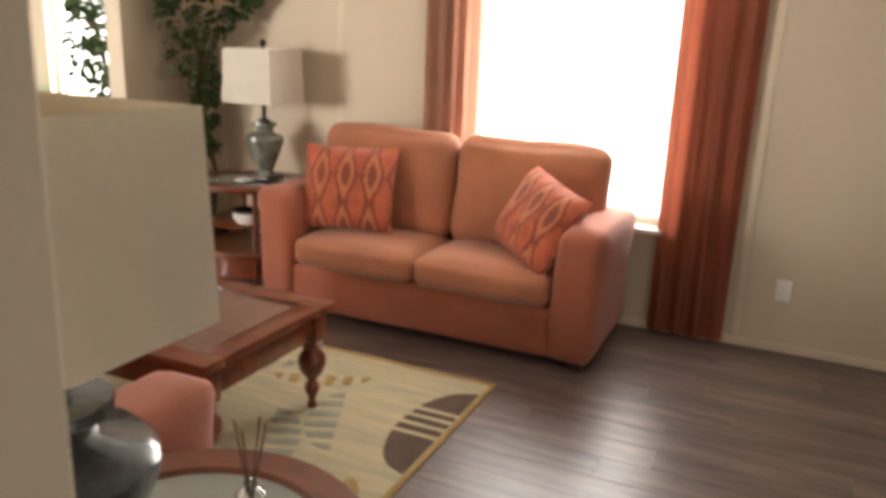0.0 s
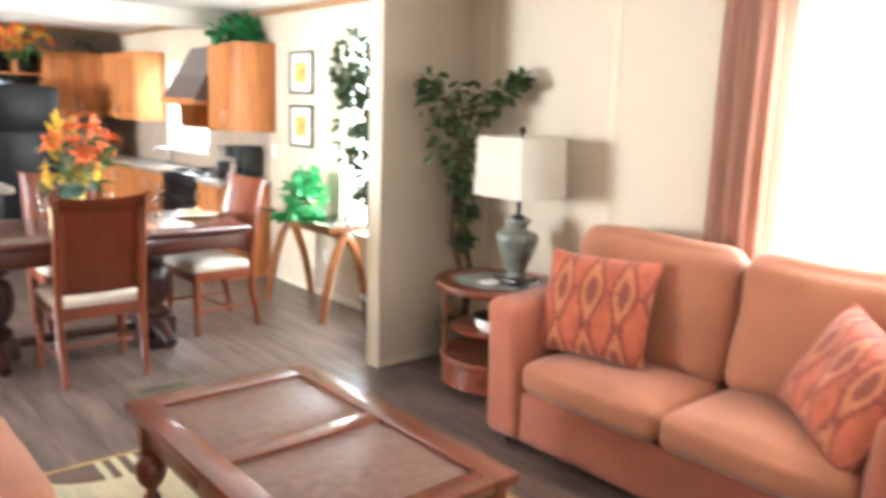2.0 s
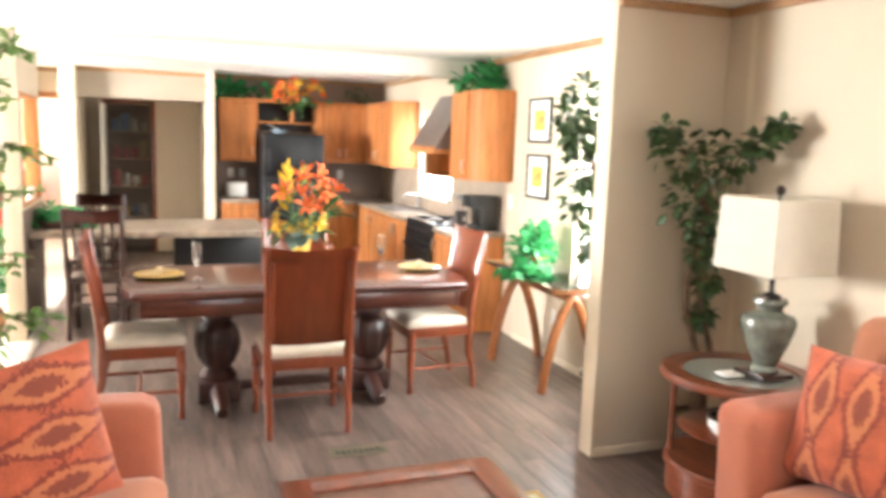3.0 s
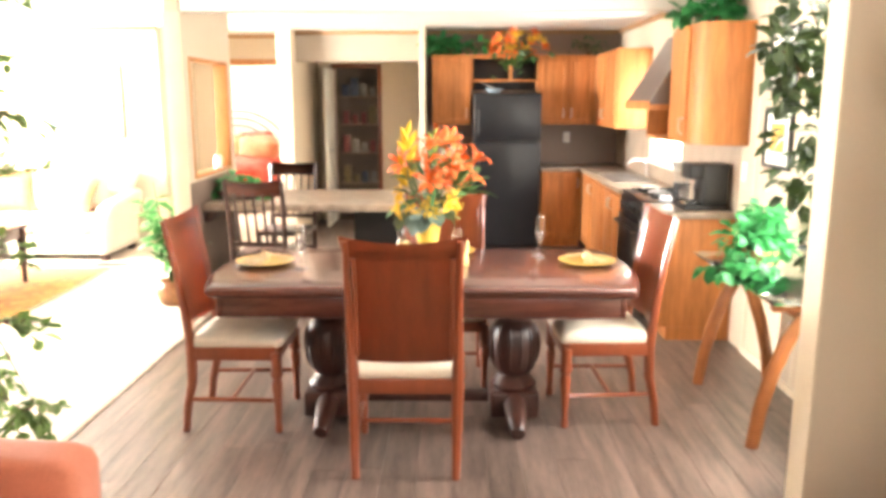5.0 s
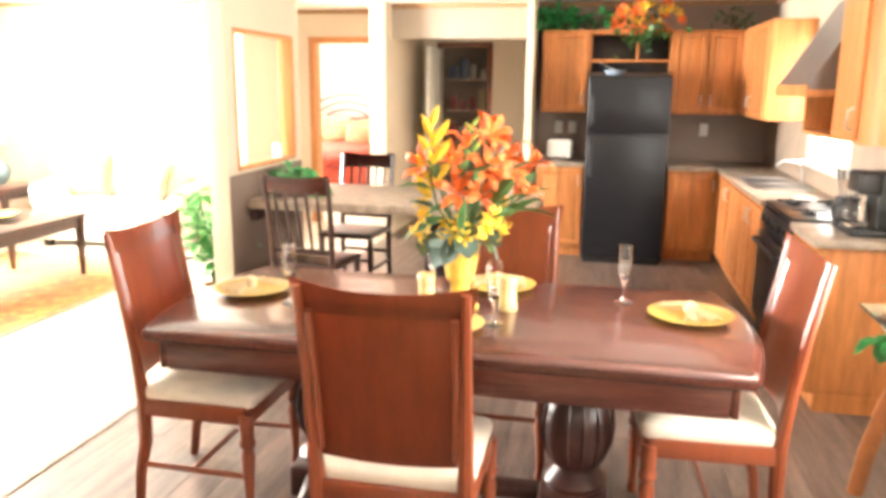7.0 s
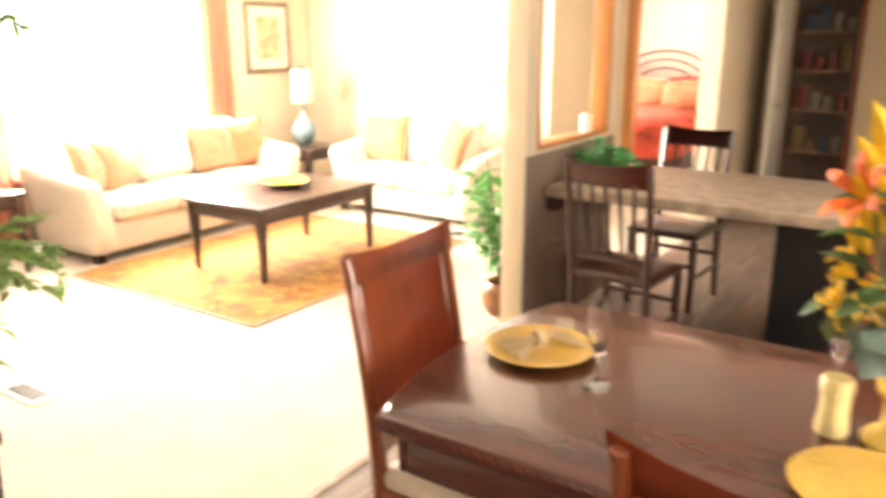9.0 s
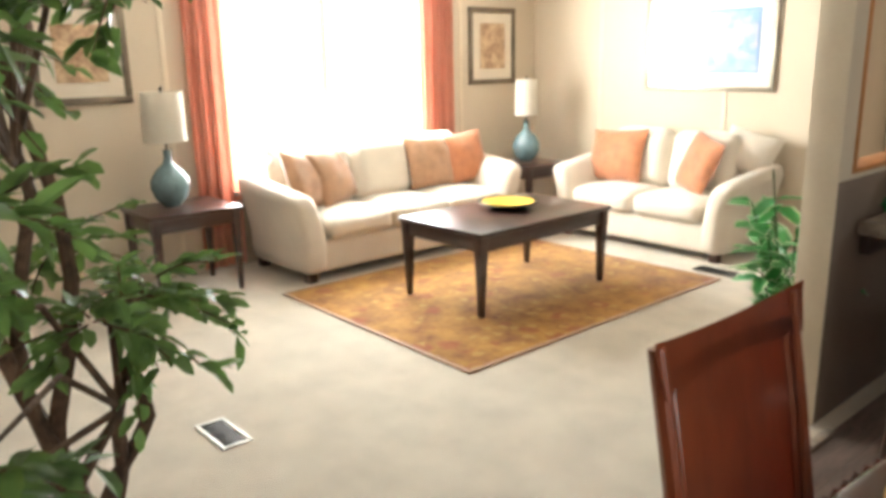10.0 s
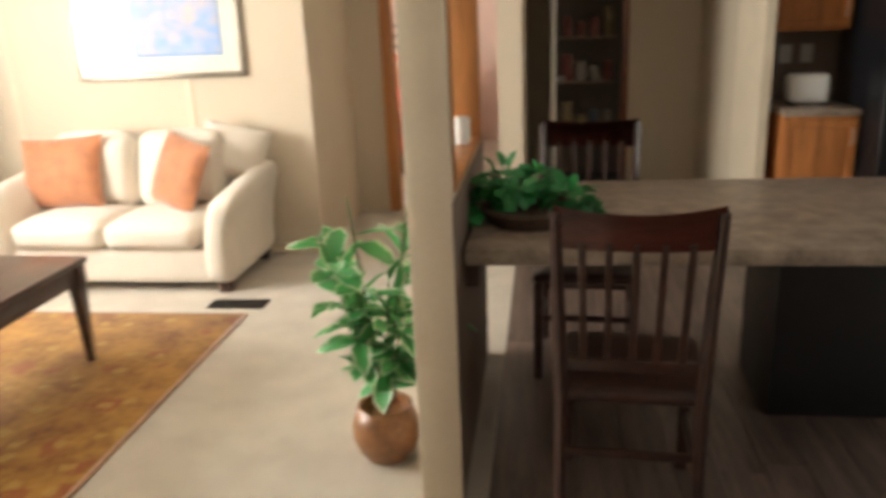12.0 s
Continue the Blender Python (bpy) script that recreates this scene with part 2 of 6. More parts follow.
pale_margin(LEAF_VAR, (0.60, 0.64, 0.46), 0.92)
thin_leaf(LEAF_VAR, (0.10, 0.36, 0.10), 0.2)
thin_leaf(LEAF_FICUS, (0.22, 0.36, 0.09), 0.28)
thin_leaf(LEAF_BRIGHT, (0.08, 0.36, 0.12), 0.25)
PETAL_O = mat("orange_petal", (0.75, 0.14, 0.02), 0.6, var=0.25, scale=14, bump=0.05)
PETAL_Y = mat("yellow_petal", (0.75, 0.48, 0.03), 0.6, var=0.2, scale=14, bump=0.05)
BARK = mat("brown_bark", (0.12, 0.07, 0.04), 0.85, var=0.3, scale=18, fine=70, bump=0.5)
MOSS = mat("dry_moss", (0.13, 0.12, 0.05), 0.95, var=0.3, scale=25, bump=0.8)
TERRA = mat("terracotta", (0.33, 0.13, 0.05), 0.7, var=0.15, scale=9, bump=0.15)
WICKER = mat("dark_wicker", (0.06, 0.035, 0.02), 0.8, var=0.3, scale=30, bump=0.8)
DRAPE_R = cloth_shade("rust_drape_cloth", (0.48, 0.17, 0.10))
# same rust cloth, paler: the backlight's wash is put into its colour
DRAPE_P = cloth_shade("lit_rust_drape_cloth", (0.56, 0.33, 0.24))
DRAPE_C = cloth_shade("coral_drape_cloth", (0.66, 0.31, 0.22))
GOLDRUG = mat("gold_woven_rug", (0.33, 0.165, 0.03), 0.95, var=0.15, scale=5.5, fine=26, bump=0.5, sheen=0.1, color2=(0.15, 0.05, 0.012))


def woven_motifs(m, first, second, scale):
    """Scattered flower motifs in two thread colours over a rug's ground."""
    t = m.node_tree
    n, l = t.nodes, t.links
    b = n["Principled BSDF"]
    col = b.inputs["Base Color"].links[0].from_socket
    tc = n.new("ShaderNodeTexCoord")
    for c, sc, edge in ((first, scale, 0.30), (second, scale * 1.7, 0.26)):
        v = n.new("ShaderNodeTexVoronoi")
        v.inputs["Scale"].default_value = sc
        v.inputs["Randomness"].default_value = 0.75
        l.new(tc.outputs["Object"], v.inputs["Vector"])
        w = n.new("ShaderNodeTexNoise")
        w.inputs["Scale"].default_value = sc * 4
        l.new(tc.outputs["Object"], w.inputs["Vector"])
        add = n.new("ShaderNodeMath")
        add.operation = 'MULTIPLY_ADD'
        l.new(w.outputs[0], add.inputs[0])
        add.inputs[1].default_value = 0.5
        l.new(v.outputs["Distance"], add.inputs[2])
        ramp = n.new("ShaderNodeMapRange")
        l.new(add.outputs[0], ramp.inputs[0])
        ramp.inputs[1].default_value, ramp.inputs[2].default_value = edge + 0.28, edge + 0.18
        ramp.inputs[3].default_value, ramp.inputs[4].default_value = 0.0, 0.65
        mx = n.new("ShaderNodeMix")
        mx.data_type = 'RGBA'
        l.new(ramp.outputs[0], mx.inputs[0])
        l.new(col, mx.inputs[6])
        mx.inputs[7].default_value = (*c, 1)
        col = mx.outputs[2]
    l.new(col, b.inputs["Base Color"])


woven_motifs(GOLDRUG, (0.24, 0.055, 0.02), (0.42, 0.26, 0.06), 5.0)
RUGCREAM = mat("cream_rug_pile", (0.50, 0.41, 0.25), 0.95, var=0.08, scale=2.4, stretch=(9, 1.2, 1), fine=24, bump=0.4, color2=(0.37, 0.33, 0.22))
RUGGREY = mat("grey_sage_rug_pile", (0.33, 0.32, 0.25), 0.95, var=0.15, scale=9, fine=200, bump=0.5)
RUGOCHRE = mat("ochre_rug_pile", (0.42, 0.27, 0.10), 0.95, var=0.15, scale=9, fine=200, bump=0.5)
RUGBROWN = mat("brown_rug_pile", (0.12, 0.075, 0.05), 0.95, var=0.15, scale=9, fine=200, bump=0.5)
PICFRAME = mat("bronze_frame", (0.16, 0.125, 0.085), 0.4, 0.3, var=0.2, bump=0.08)
MATBOARD = mat("cream_mat_board", (0.70, 0.62, 0.50), 0.9, var=0.03)
PRINT_W = mat("antique_print_paper", (0.50, 0.36, 0.22), 0.8, var=0.3, scale=9, fine=40, color2=(0.2, 0.1, 0.06))
PRINT_B = mat("blue_harbour_print", (0.14, 0.24, 0.42), 0.7, var=0.4, scale=7, fine=25, color2=(0.55, 0.42, 0.34))
PRINT_F = mat("flower_print_paper", (0.55, 0.30, 0.05), 0.7, var=0.5, scale=22, fine=60, color2=(0.10, 0.14, 0.05))
BLUEMAT = mat("blue_mat_board", (0.22, 0.32, 0.48), 0.9, var=0.04)
BEDRED = mat("red_bedding", (0.50, 0.07, 0.04), 0.85, var=0.3, scale=7, bump=0.3)
PINKWALL = mat("pale_pink_wall", (0.72, 0.55, 0.47), 0.8, var=0.03)
DARKMETAL = mat("dark_metal", (0.05, 0.04, 0.035), 0.5, 0.6, var=0.1)
SEATCLOTH = mat("ivory_seat_cloth", (0.66, 0.58, 0.47), 0.85, var=0.06, scale=12, fine=160, bump=0.3)
DAYLIGHT = glow_mat("bright_daylight", (1.0, 0.97, 0.90), 6.0)
# packet colours darkened for the shade inside the pantry
COLOURS = [mat("dimmed_packet_colour", c, 0.5, var=0.2, scale=20) for c in ((0.20, 0.05, 0.04), (0.06, 0.08, 0.12), (0.22, 0.16, 0.07), (0.28, 0.26, 0.22))]


# ---- builders ----
def thing(name, label, category, loc=(0, 0, 0), rz=0.0, group="", kind=""):
    ob = new(name)
    ob.empty_display_size = 0.1
    ob.matrix_world = pose(*loc, 0, 0, rz)
    return tagged(ob, label, category, group, kind)


def part(name, bm, material, parent=None, label="", smooth=True):
    me = bpy.data.meshes.new(name)
    bm.normal_update()
    bm.to_mesh(me)
    bm.free()
    me.materials.append(material)
    if smooth:
        for p in me.polygons:
            p.use_smooth = True
        me.set_sharp_from_angle(angle=radians(40))
    ob = new(name, me)
    if parent:
        ob.parent = parent
    return tagged(ob, label)


def box(x0, x1, y0, y1, z0, z1, bevel=0.004, seg=2, bm=None, m=None):
    bm = bm or bmesh.new()
    n0 = len(bm.verts)
    tmp = bmesh.new()
    bmesh.ops.create_cube(tmp, size=1)
    for v in tmp.verts:
        v.co = ((x0 + x1) / 2 + v.co.x * (x1 - x0), (y0 + y1) / 2 + v.co.y * (y1 - y0), (z0 + z1) / 2 + v.co.z * (z1 - z0))
    if bevel:
        bmesh.ops.bevel(tmp, geom=tmp.edges[:], offset=bevel, segments=seg, profile=0.5, affect='EDGES')
    return join(bm, tmp, m)


def join(bm, tmp, m=None):
    if m is not None:
        bmesh.ops.transform(tmp, matrix=m, verts=tmp.verts[:])
    tmp.verts.index_update()
    vs = [bm.verts.new(v.co) for v in tmp.verts]
    for f in tmp.faces:
        bm.faces.new([vs[v.index] for v in f.verts])
    tmp.free()
    return bm


def lathe(profile, seg=24, bm=None, m=None, squash=(1, 1)):
    tmp = bmesh.new()
    rings = []
    for r, z in profile:
        if r < 1e-5:
            rings.append([tmp.verts.new((0, 0, z))])
        else:
            rings.append([tmp.verts.new((r * squash[0] * math.cos(2 * math.pi * i / seg), r * squash[1] * math.sin(2 * math.pi * i / seg), z)) for i in range(seg)])
    for a, b in zip(rings, rings[1:]):
        for i in range(seg):
            j = (i + 1) % seg
            f = [a[0], b[i], b[j]] if len(a) == 1 else [a[i], a[j], b[0]] if len(b) == 1 else [a[i], a[j], b[j], b[i]]
            if len(a) == 1:
                f = [a[0], b[j], b[i]]
            if len(set(f)) >= 3:
                tmp.faces.new(f)
    for ring, flip in ((rings[0], True), (rings[-1], False)):
        if len(ring) > 1:
            tmp.faces.new(ring[::-1] if flip else ring)
    bmesh.ops.recalc_face_normals(tmp, faces=tmp.faces[:])
    return join(bm or bmesh.new(), tmp, m)


def tube(points, radii, seg=8, bm=None, m=None, flat=1.0):
    tmp = bmesh.new()
    pts = [Vector(p) for p in points]
    if not hasattr(radii, "__len__"):
        radii = [radii] * len(pts)
    radii = [float(r) for r in radii]
    rings, side = [], None
    for i, p in enumerate(pts):
        d = (pts[min(i + 1, len(pts) - 1)] - pts[max(i - 1, 0)]).normalized()
        ref = side if side is not None else (Vector((0, 1, 0)) if abs(d.y) < 0.9 else Vector((1, 0, 0)))
        a = (ref - d * ref.dot(d)).normalized()
        side = a
        b = d.cross(a)
        rings.append([tmp.verts.new(p + radii[i] * (math.cos(2 * math.pi * k / seg) * a * flat + math.sin(2 * math.pi * k / seg) * b)) for k in range(seg)])
    for a, b in zip(rings, rings[1:]):
        for k in range(seg):
            j = (k + 1) % seg
            tmp.faces.new([a[k], a[j], b[j], b[k]])
    tmp.faces.new(rings[0][::-1])
    tmp.faces.new(rings[-1])
    bmesh.ops.recalc_face_normals(tmp, faces=tmp.faces[:])
    return join(bm or bmesh.new(), tmp, m)


def soft(x0, x1, y0, y1, z0, z1, r=0.05, puff=(0, 0, 0), n=10, wobble=0.0, seed=0, bm=None, m=None):
    """A stuffed block: rounded edges, bulging faces, slight wrinkles."""
    tmp = bmesh.new()
    bmesh.ops.create_cube(tmp, size=2)
    bmesh.ops.subdivide_edges(tmp, edges=tmp.edges[:], cuts=n, use_grid_fill=True)
    h = Vector(((x1 - x0) / 2, (y1 - y0) / 2, (z1 - z0) / 2))
    c = Vector(((x0 + x1) / 2, (y0 + y1) / 2, (z0 + z1) / 2))
    r = min(r, h.x, h.y, h.z)
    for v in tmp.verts:
        u = v.co.copy()
        q = Vector([math.copysign(abs(a) ** 0.75, a) * b for a, b in zip(u, h)])
        core = Vector([max(-b + r, min(b - r, a)) for a, b in zip(q, h)])
        d = q - core
        p = core + (d.normalized() * r if d.length > 1e-6 else d)
        for k in range(3):
            i, j = (k + 1) % 3, (k + 2) % 3
            if abs(u[k]) > 0.999:
                p[k] += math.copysign(puff[k] * (1 - u[i] ** 2) * (1 - u[j] ** 2), u[k])
        if wobble:
            p += wobble * noise.noise_vector((c + p) * 5 + Vector((seed, 0, 0)))
        v.co = c + p
    return join(bm or bmesh.new(), tmp, m)


def pillow(w, h, t, n=14, seed=0):
    """A thrown cushion standing in its own xz plane, base at z = 0."""
    bm = bmesh.new()
    g = {}
    for s in (1, -1):
        for i in range(n + 1):
            for j in range(n + 1):
                u, v = 2 * i / n - 1, 2 * j / n - 1
                if s == -1 and (i in (0, n) or j in (0, n)):
                    g[s, i, j] = g[1, i, j]
                    continue
                pinch = 0.06
                x = w / 2 * u * (1 - pinch * (1 - u * u * 0 - v * v))
                z = h / 2 * v * (1 - pinch * (1 - u * u))
                y = s * t / 2 * ((1 - u ** 2) * (1 - v ** 2)) ** 0.42
                k = noise.noise(Vector((u * 1.7 + seed, v * 1.7, s)))
                g[s, i, j] = bm.verts.new((x, y * (1 + 0.18 * k), z + h / 2 + 0.008 * k))
    for s in (1, -1):
        for i in range(n):
            for j in range(n):
                f = [g[s, i, j], g[s, i + 1, j], g[s, i + 1, j + 1], g[s, i, j + 1]]
                bm.faces.new(f[::-1] if s == 1 else f)
    return bm


def leaves(bm, count, place, length, width, seed, droop=0.4):
    """Many folded leaves; place(rng) gives a point and an outward way."""
    rng = random.Random(seed)
    rim = bm.verts.layers.float.get("rim") or bm.verts.layers.float.new("rim")
    for _ in range(count):
        p, d = place(rng)
        d = (Vector(d) + Vector((rng.gauss(0, .5), rng.gauss(0, .5), rng.gauss(-droop, .4)))).normalized()
        s = d.cross(Vector((rng.gauss(0, .4), rng.gauss(0, .4), 1))).normalized()
        up = s.cross(d)
        L, W = length * rng.uniform(.65, 1.25), width * rng.uniform(.7, 1.2)
        p = Vector(p)
        a = bm.verts.new(p)
        tip = bm.verts.new(p + d * L - up * L * 0.18)
        m1 = bm.verts.new(p + d * L * 0.35 - up * 0.02 * L)
        m2 = bm.verts.new(p + d * L * 0.72 - up * 0.08 * L)
        l1 = bm.verts.new(p + d * L * 0.38 + s * W * .5 + up * W * .16)
        r1 = bm.verts.new(p + d * L * 0.38 - s * W * .5 + up * W * .16)
        l2 = bm.verts.new(p + d * L * 0.76 + s * W * .42 - up * L * .04)
        r2 = bm.verts.new(p + d * L * 0.76 - s * W * .42 - up * L * .04)
        for v in (l1, r1, l2, r2, tip):
            v[rim] = 1.0
        for f in ((a, m1, l1), (a, r1, m1), (m1, m2, l2, l1), (m1, r1, r2, m2), (m2, tip, l2), (m2, r2, tip)):
            bm.faces.new(f)
    return bm


def wall(name, x0, x1, y0, y1, z0, z1, material, label="", bevel=0.0):
    ob = part(name, box(x0, x1, y0, y1, z0, z1, bevel), material, smooth=False)
    return tagged(ob, label, "wall", kind="structure")


# ---- structure ----
CZ = 2.30          # ceiling height
XE, XW = 2.12, -5.55
YS, YN = -4.6, 7.5
YK = 8.10          # kitchen back wall


def wall_with_holes(name, axis, at, thick, lo, hi, holes, material, label):
    """A wall along y (axis 'y') or x, with holes (from, to, sill, head) through it, built of butting blocks."""
    bm = bmesh.new()
    edges = sorted({lo, hi, *[h[0] for h in holes], *[h[1] for h in holes]})
    for a, b in zip(edges, edges[1:]):
        hole = next((h for h in holes if h[0] <= a and b <= h[1]), None)
        for z0, z1 in ([(0, CZ)] if not hole else [(0, hole[2]), (hole[3], CZ)]):
            if z1 - z0 > 0.001:
                if axis == 'y':
                    box(at, at + thick, a, b, z0, z1, 0, bm=bm)
                else:
                    box(a, b, at, at + thick, z0, z1, 0, bm=bm)
    bmesh.ops.remove_doubles(bm, verts=bm.verts[:], dist=0.0005)
    return tagged(part(name, bm, material, smooth=False), label, "wall", kind="structure")


WIN_E = (-1.395, -0.237, 0.57, 2.06)
WIN_D = (1.93, 3.14, 0.60, 2.06)
WIN_K = (5.58, 6.58, 1.02, 1.92)
WIN_W = (4.32, 6.08, 0.55, 2.06)
wall_with_holes("wall_east", 'y', XE, 0.14, YS, YK, [WIN_E, WIN_D, WIN_K], WALL, "beige panelled outside wall with three windows")
wall_with_holes("wall_west", 'y', XW - 0.14, 0.14, YS, YN, [WIN_W], WALL, "beige panelled outside wall with a wide window")
# the hole is added only to let the south light in
wall_with_holes("wall_south", 'x', YS - 0.1, 0.1, XW - 0.14, XE + 0.14, [(-2.2, -0.6, 0.6, 2.06)], WALL, "beige end wall with an added unseen opening behind the walker")
wall("wall_north", XW - 0.14, -2.76, YN, YN + 0.1, 0, CZ, WALL, "beige wall behind the cream loveseat")
wall("wall_passage", -2.86, -2.76, YN + 0.1, 8.6, 0, CZ, WALL, "beige passage wall beside the bedroom door")
wall("wall_living_south", XW, -1.60, -1.42, -1.31, 0, CZ, WALL, "beige wall end between living room and hall", 0.004)
wall("wall_stub", 1.455, XE, 1.70, 1.80, 0, CZ, WALL, "beige wing wall between sitting and dining areas", 0.004)
wall("wall_kitchen", 0.0, XE, YK, YK + 0.1, 0, CZ, KTAUPE, "dark taupe kitchen back wall")
wall("wall_kitchen_end", -0.06, 0.0, YK - 0.55, YK + 0.1, 0, CZ, BATTEN, "cream wall end beside the kitchen cabinets", 0.003)
wall("wall_hall", -1.61, -1.45, 7.85, 10.6, 0, CZ, WALL, "cream wall end beside the bedroom door", 0.004)
wall("wall_header", -1.45, -0.06, YK, YK + 0.1, 1.97, CZ, HEADER, "header over the hall opening, beige dimmed to putty")
wall("wall_hall_right", -0.06, 0.04, YK + 0.1, 9.5, 0, CZ, WALL, "beige hall side wall")
wall_with_holes("wall_pantry", 'x', 9.40, 0.08, -1.45, -0.06, [(-1.22, -0.68, 0.0, 1.95)], WALL, "beige hall wall with an open pantry")
# dark colour carries the shade of the pantry recess
wall("wall_pantry_back", -1.45, -0.06, 9.95, 10.03, 0, CZ, TAUPE, "pantry back wall in shade-dark taupe")
wall_with_holes("wall_bedroom", 'x', 8.60, 0.10, -2.86, -1.61, [(-2.45, -1.64, 0.0, 1.95)], WALL, "beige wall with a wood-trimmed bedroom doorway")
wall("wall_bedroom_north", -4.1, -1.45, 11.9, 12.0, 0, CZ, PINKWALL, "pale bedroom wall behind the headboard")
wall_with_holes("wall_bedroom_west", 'y', -4.1, 0.1, 8.6, 11.9, [(9.6, 10.8, 0.8, 2.0)], PINKWALL, "pale bedroom wall with an added unseen window opening")
wall("wall_bedroom_south", -4.1, -2.86, 8.6, 8.7, 0, CZ, PINKWALL, "pale bedroom wall beside the door")
wall("wall_bedroom_east", -1.61, -1.45, 10.6, 11.9, 0, CZ, PINKWALL, "pale bedroom wall")
wall("ceiling", XW - 0.14, XE + 0.14, YS - 0.1, 12.0, CZ, CZ + 0.12, CEIL, "white textured ceiling board")
wall("ceiling_beam", -1.555, XE, 4.80, 4.95, 2.15, CZ - 0.001, CEIL, "white boxed ceiling beam", 0.004)
ob = part("ground", box(-60, 60, -60, 70, -0.62, -0.6, 0), mat("dry_grass", (0.16, 0.15, 0.07), 0.95, var=0.3), smooth=False)
tagged(ob, "dry pale ground outside the home", "ground", kind="structure")
ob = part("floor_carpet", box(XW - 0.14, -1.49, YS - 0.1, 12.0, -0.12, 0.0, 0), CARPET, smooth=False)
tagged(ob, "cream cut-pile carpet", "carpet", kind="structure")
ob = part("floor_base", box(-1.49, XE + 0.14, YS - 0.1, 12.0, -0.12, -0.008, 0), SUBFLOOR, smooth=False)
tagged(ob, "dark sub-floor under the planks", "floor", kind="structure")
ob = part("trim_carpet_edge", box(-1.512, -1.472, -1.31, 4.8, 0.0005, 0.007, 0.003), LAMINATE)
tagged(ob, "brown strip where carpet meets planks", "trim", kind="structure")

# half wall with a wood-lined opening, between the living room and the bar
ob = wall_with_holes("wall_pass_through", 'y', -1.67, 0.10, 4.80, 5.97, [(4.94, 5.86, 0.99, 1.86)], WALL, "beige half wall with an oak-lined opening")
for nm, b in (("trim", (-1.678, -1.562, 4.94, 5.86, 0.99, 1.012)), ("trim", (-1.678, -1.562, 4.94, 5.86, 1.838, 1.86)),
              ("trim", (-1.678, -1.562, 4.94, 4.962, 1.012, 1.838)), ("trim", (-1.678, -1.562, 5.838, 5.86, 1.012, 1.838))):
    tagged(part("trim_opening", box(*b, 0.003), OAK_TRIM), "orange oak lining of the opening", "trim", kind="structure")

# thin darker sheet over the lower bar side of the half wall
tagged(part("trim_lower_panel", box(-1.5695, -1.564, 4.802, 5.965, 0.0, 0.97, 0.001), TAUPE), "dark taupe panel below the opening", "trim", kind="structure")
# battens on the panelled walls
for y in (-3.0, -1.82, 0.62, 1.52, 3.32, 4.02):
    tagged(part("trim_batten", box(XE - 0.006, XE - 0.0005, y - 0.02, y + 0.02, 0.06, CZ - 0.06, 0.002), BATTEN), "flat cream batten over a wall joint", "trim", kind="structure")
for x in (-4.75, -3.55):
    tagged(part("trim_batten", box(x - 0.02, x + 0.02, YN - 0.006, YN - 0.0005, 0.06, CZ - 0.06, 0.002), BATTEN), "flat cream batten over a wall joint", "trim", kind="structure")
for y in (2.4, 3.9, 6.55):
    tagged(part("trim_batten", box(XW + 0.0005, XW + 0.006, y - 0.02, y + 0.02, 0.06, CZ - 0.06, 0.002), BATTEN), "flat cream batten over a wall joint", "trim", kind="structure")
tagged(part("trim_batten", box(-1.682, -1.558, 4.788, 4.7995, 0, 2.149, 0.003), BATTEN), "cream end cap of the half wall", "trim", kind="structure")
tagged(part("trim_batten", box(1.443, 1.4545, 1.69, 1.81, 0, CZ, 0.003), BATTEN), "cream end cap of the wing wall", "trim", kind="structure")
# crown and base mouldings
CROWN = mat("brown_crown", (0.36, 0.20, 0.09), 0.5, var=0.12, stretch=(6, 0.8, 6))
for b in ((XE - 0.03, XE - 0.001, 1.80, 4.79, CZ - 0.045, CZ - 0.001), (XE - 0.03, XE - 0.001, 4.96, YK, CZ - 0.045, CZ - 0.001),
          (XE - 0.03, XE - 0.001, YS, 1.70, CZ - 0.045, CZ - 0.001), (1.455, XE - 0.031, 1.67, 1.699, CZ - 0.045, CZ - 0.001),
          (-1.44, XE - 0.031, YK - 0.03, YK - 0.001, CZ - 0.045, CZ - 0.001), (XW + 0.001, -2.76, YN - 0.03, YN - 0.001, CZ - 0.045, CZ - 0.001),
          (-2.759, -1.62, 8.57, 8.599, CZ - 0.045, CZ - 0.001)):
    tagged(part("trim_crown", box(*b, 0.006), CROWN), "brown wood crown moulding", "trim", kind="structure")
for b in ((XW + 0.001, XW + 0.013, -1.31, YN - 0.02, 0.0005, 0.07), (XW + 0.014, -2.77, YN - 0.013, YN - 0.001, 0.0005, 0.07),
          (XE - 0.013, XE - 0.001, YS, 1.69, 0.0005, 0.05), (XE - 0.013, XE - 0.001, 1.81, 4.05, 0.0005, 0.05), (1.46, XE - 0.014, 1.687, 1.699, 0.0005, 0.05)):
    tagged(part("baseboard", box(*b, 0.004), BATTEN), "low beige baseboard", "baseboard", kind="structure")
# doorway trims
for b in ((-2.52, -2.45, 8.575, 8.599, 0, 2.02), (-2.45, -1.64, 8.575, 8.599, 1.95, 2.02), (-2.45, -2.435, 8.6, 8.7, 0, 1.95)):
    tagged(part("trim_door", box(*b, 0.004), OAK_TRIM), "orange oak door casing", "trim", kind="structure")
for b in ((-1.27, -1.22, 9.38, 9.399, 0, 2.0), (-0.68, -0.63, 9.38, 9.399, 0, 2.0), (-1.22, -0.68, 9.38, 9.399, 1.95, 2.0)):
    tagged(part("trim_door", box(*b, 0.004), CHERRY), "brown wood pantry casing", "trim", kind="structure")


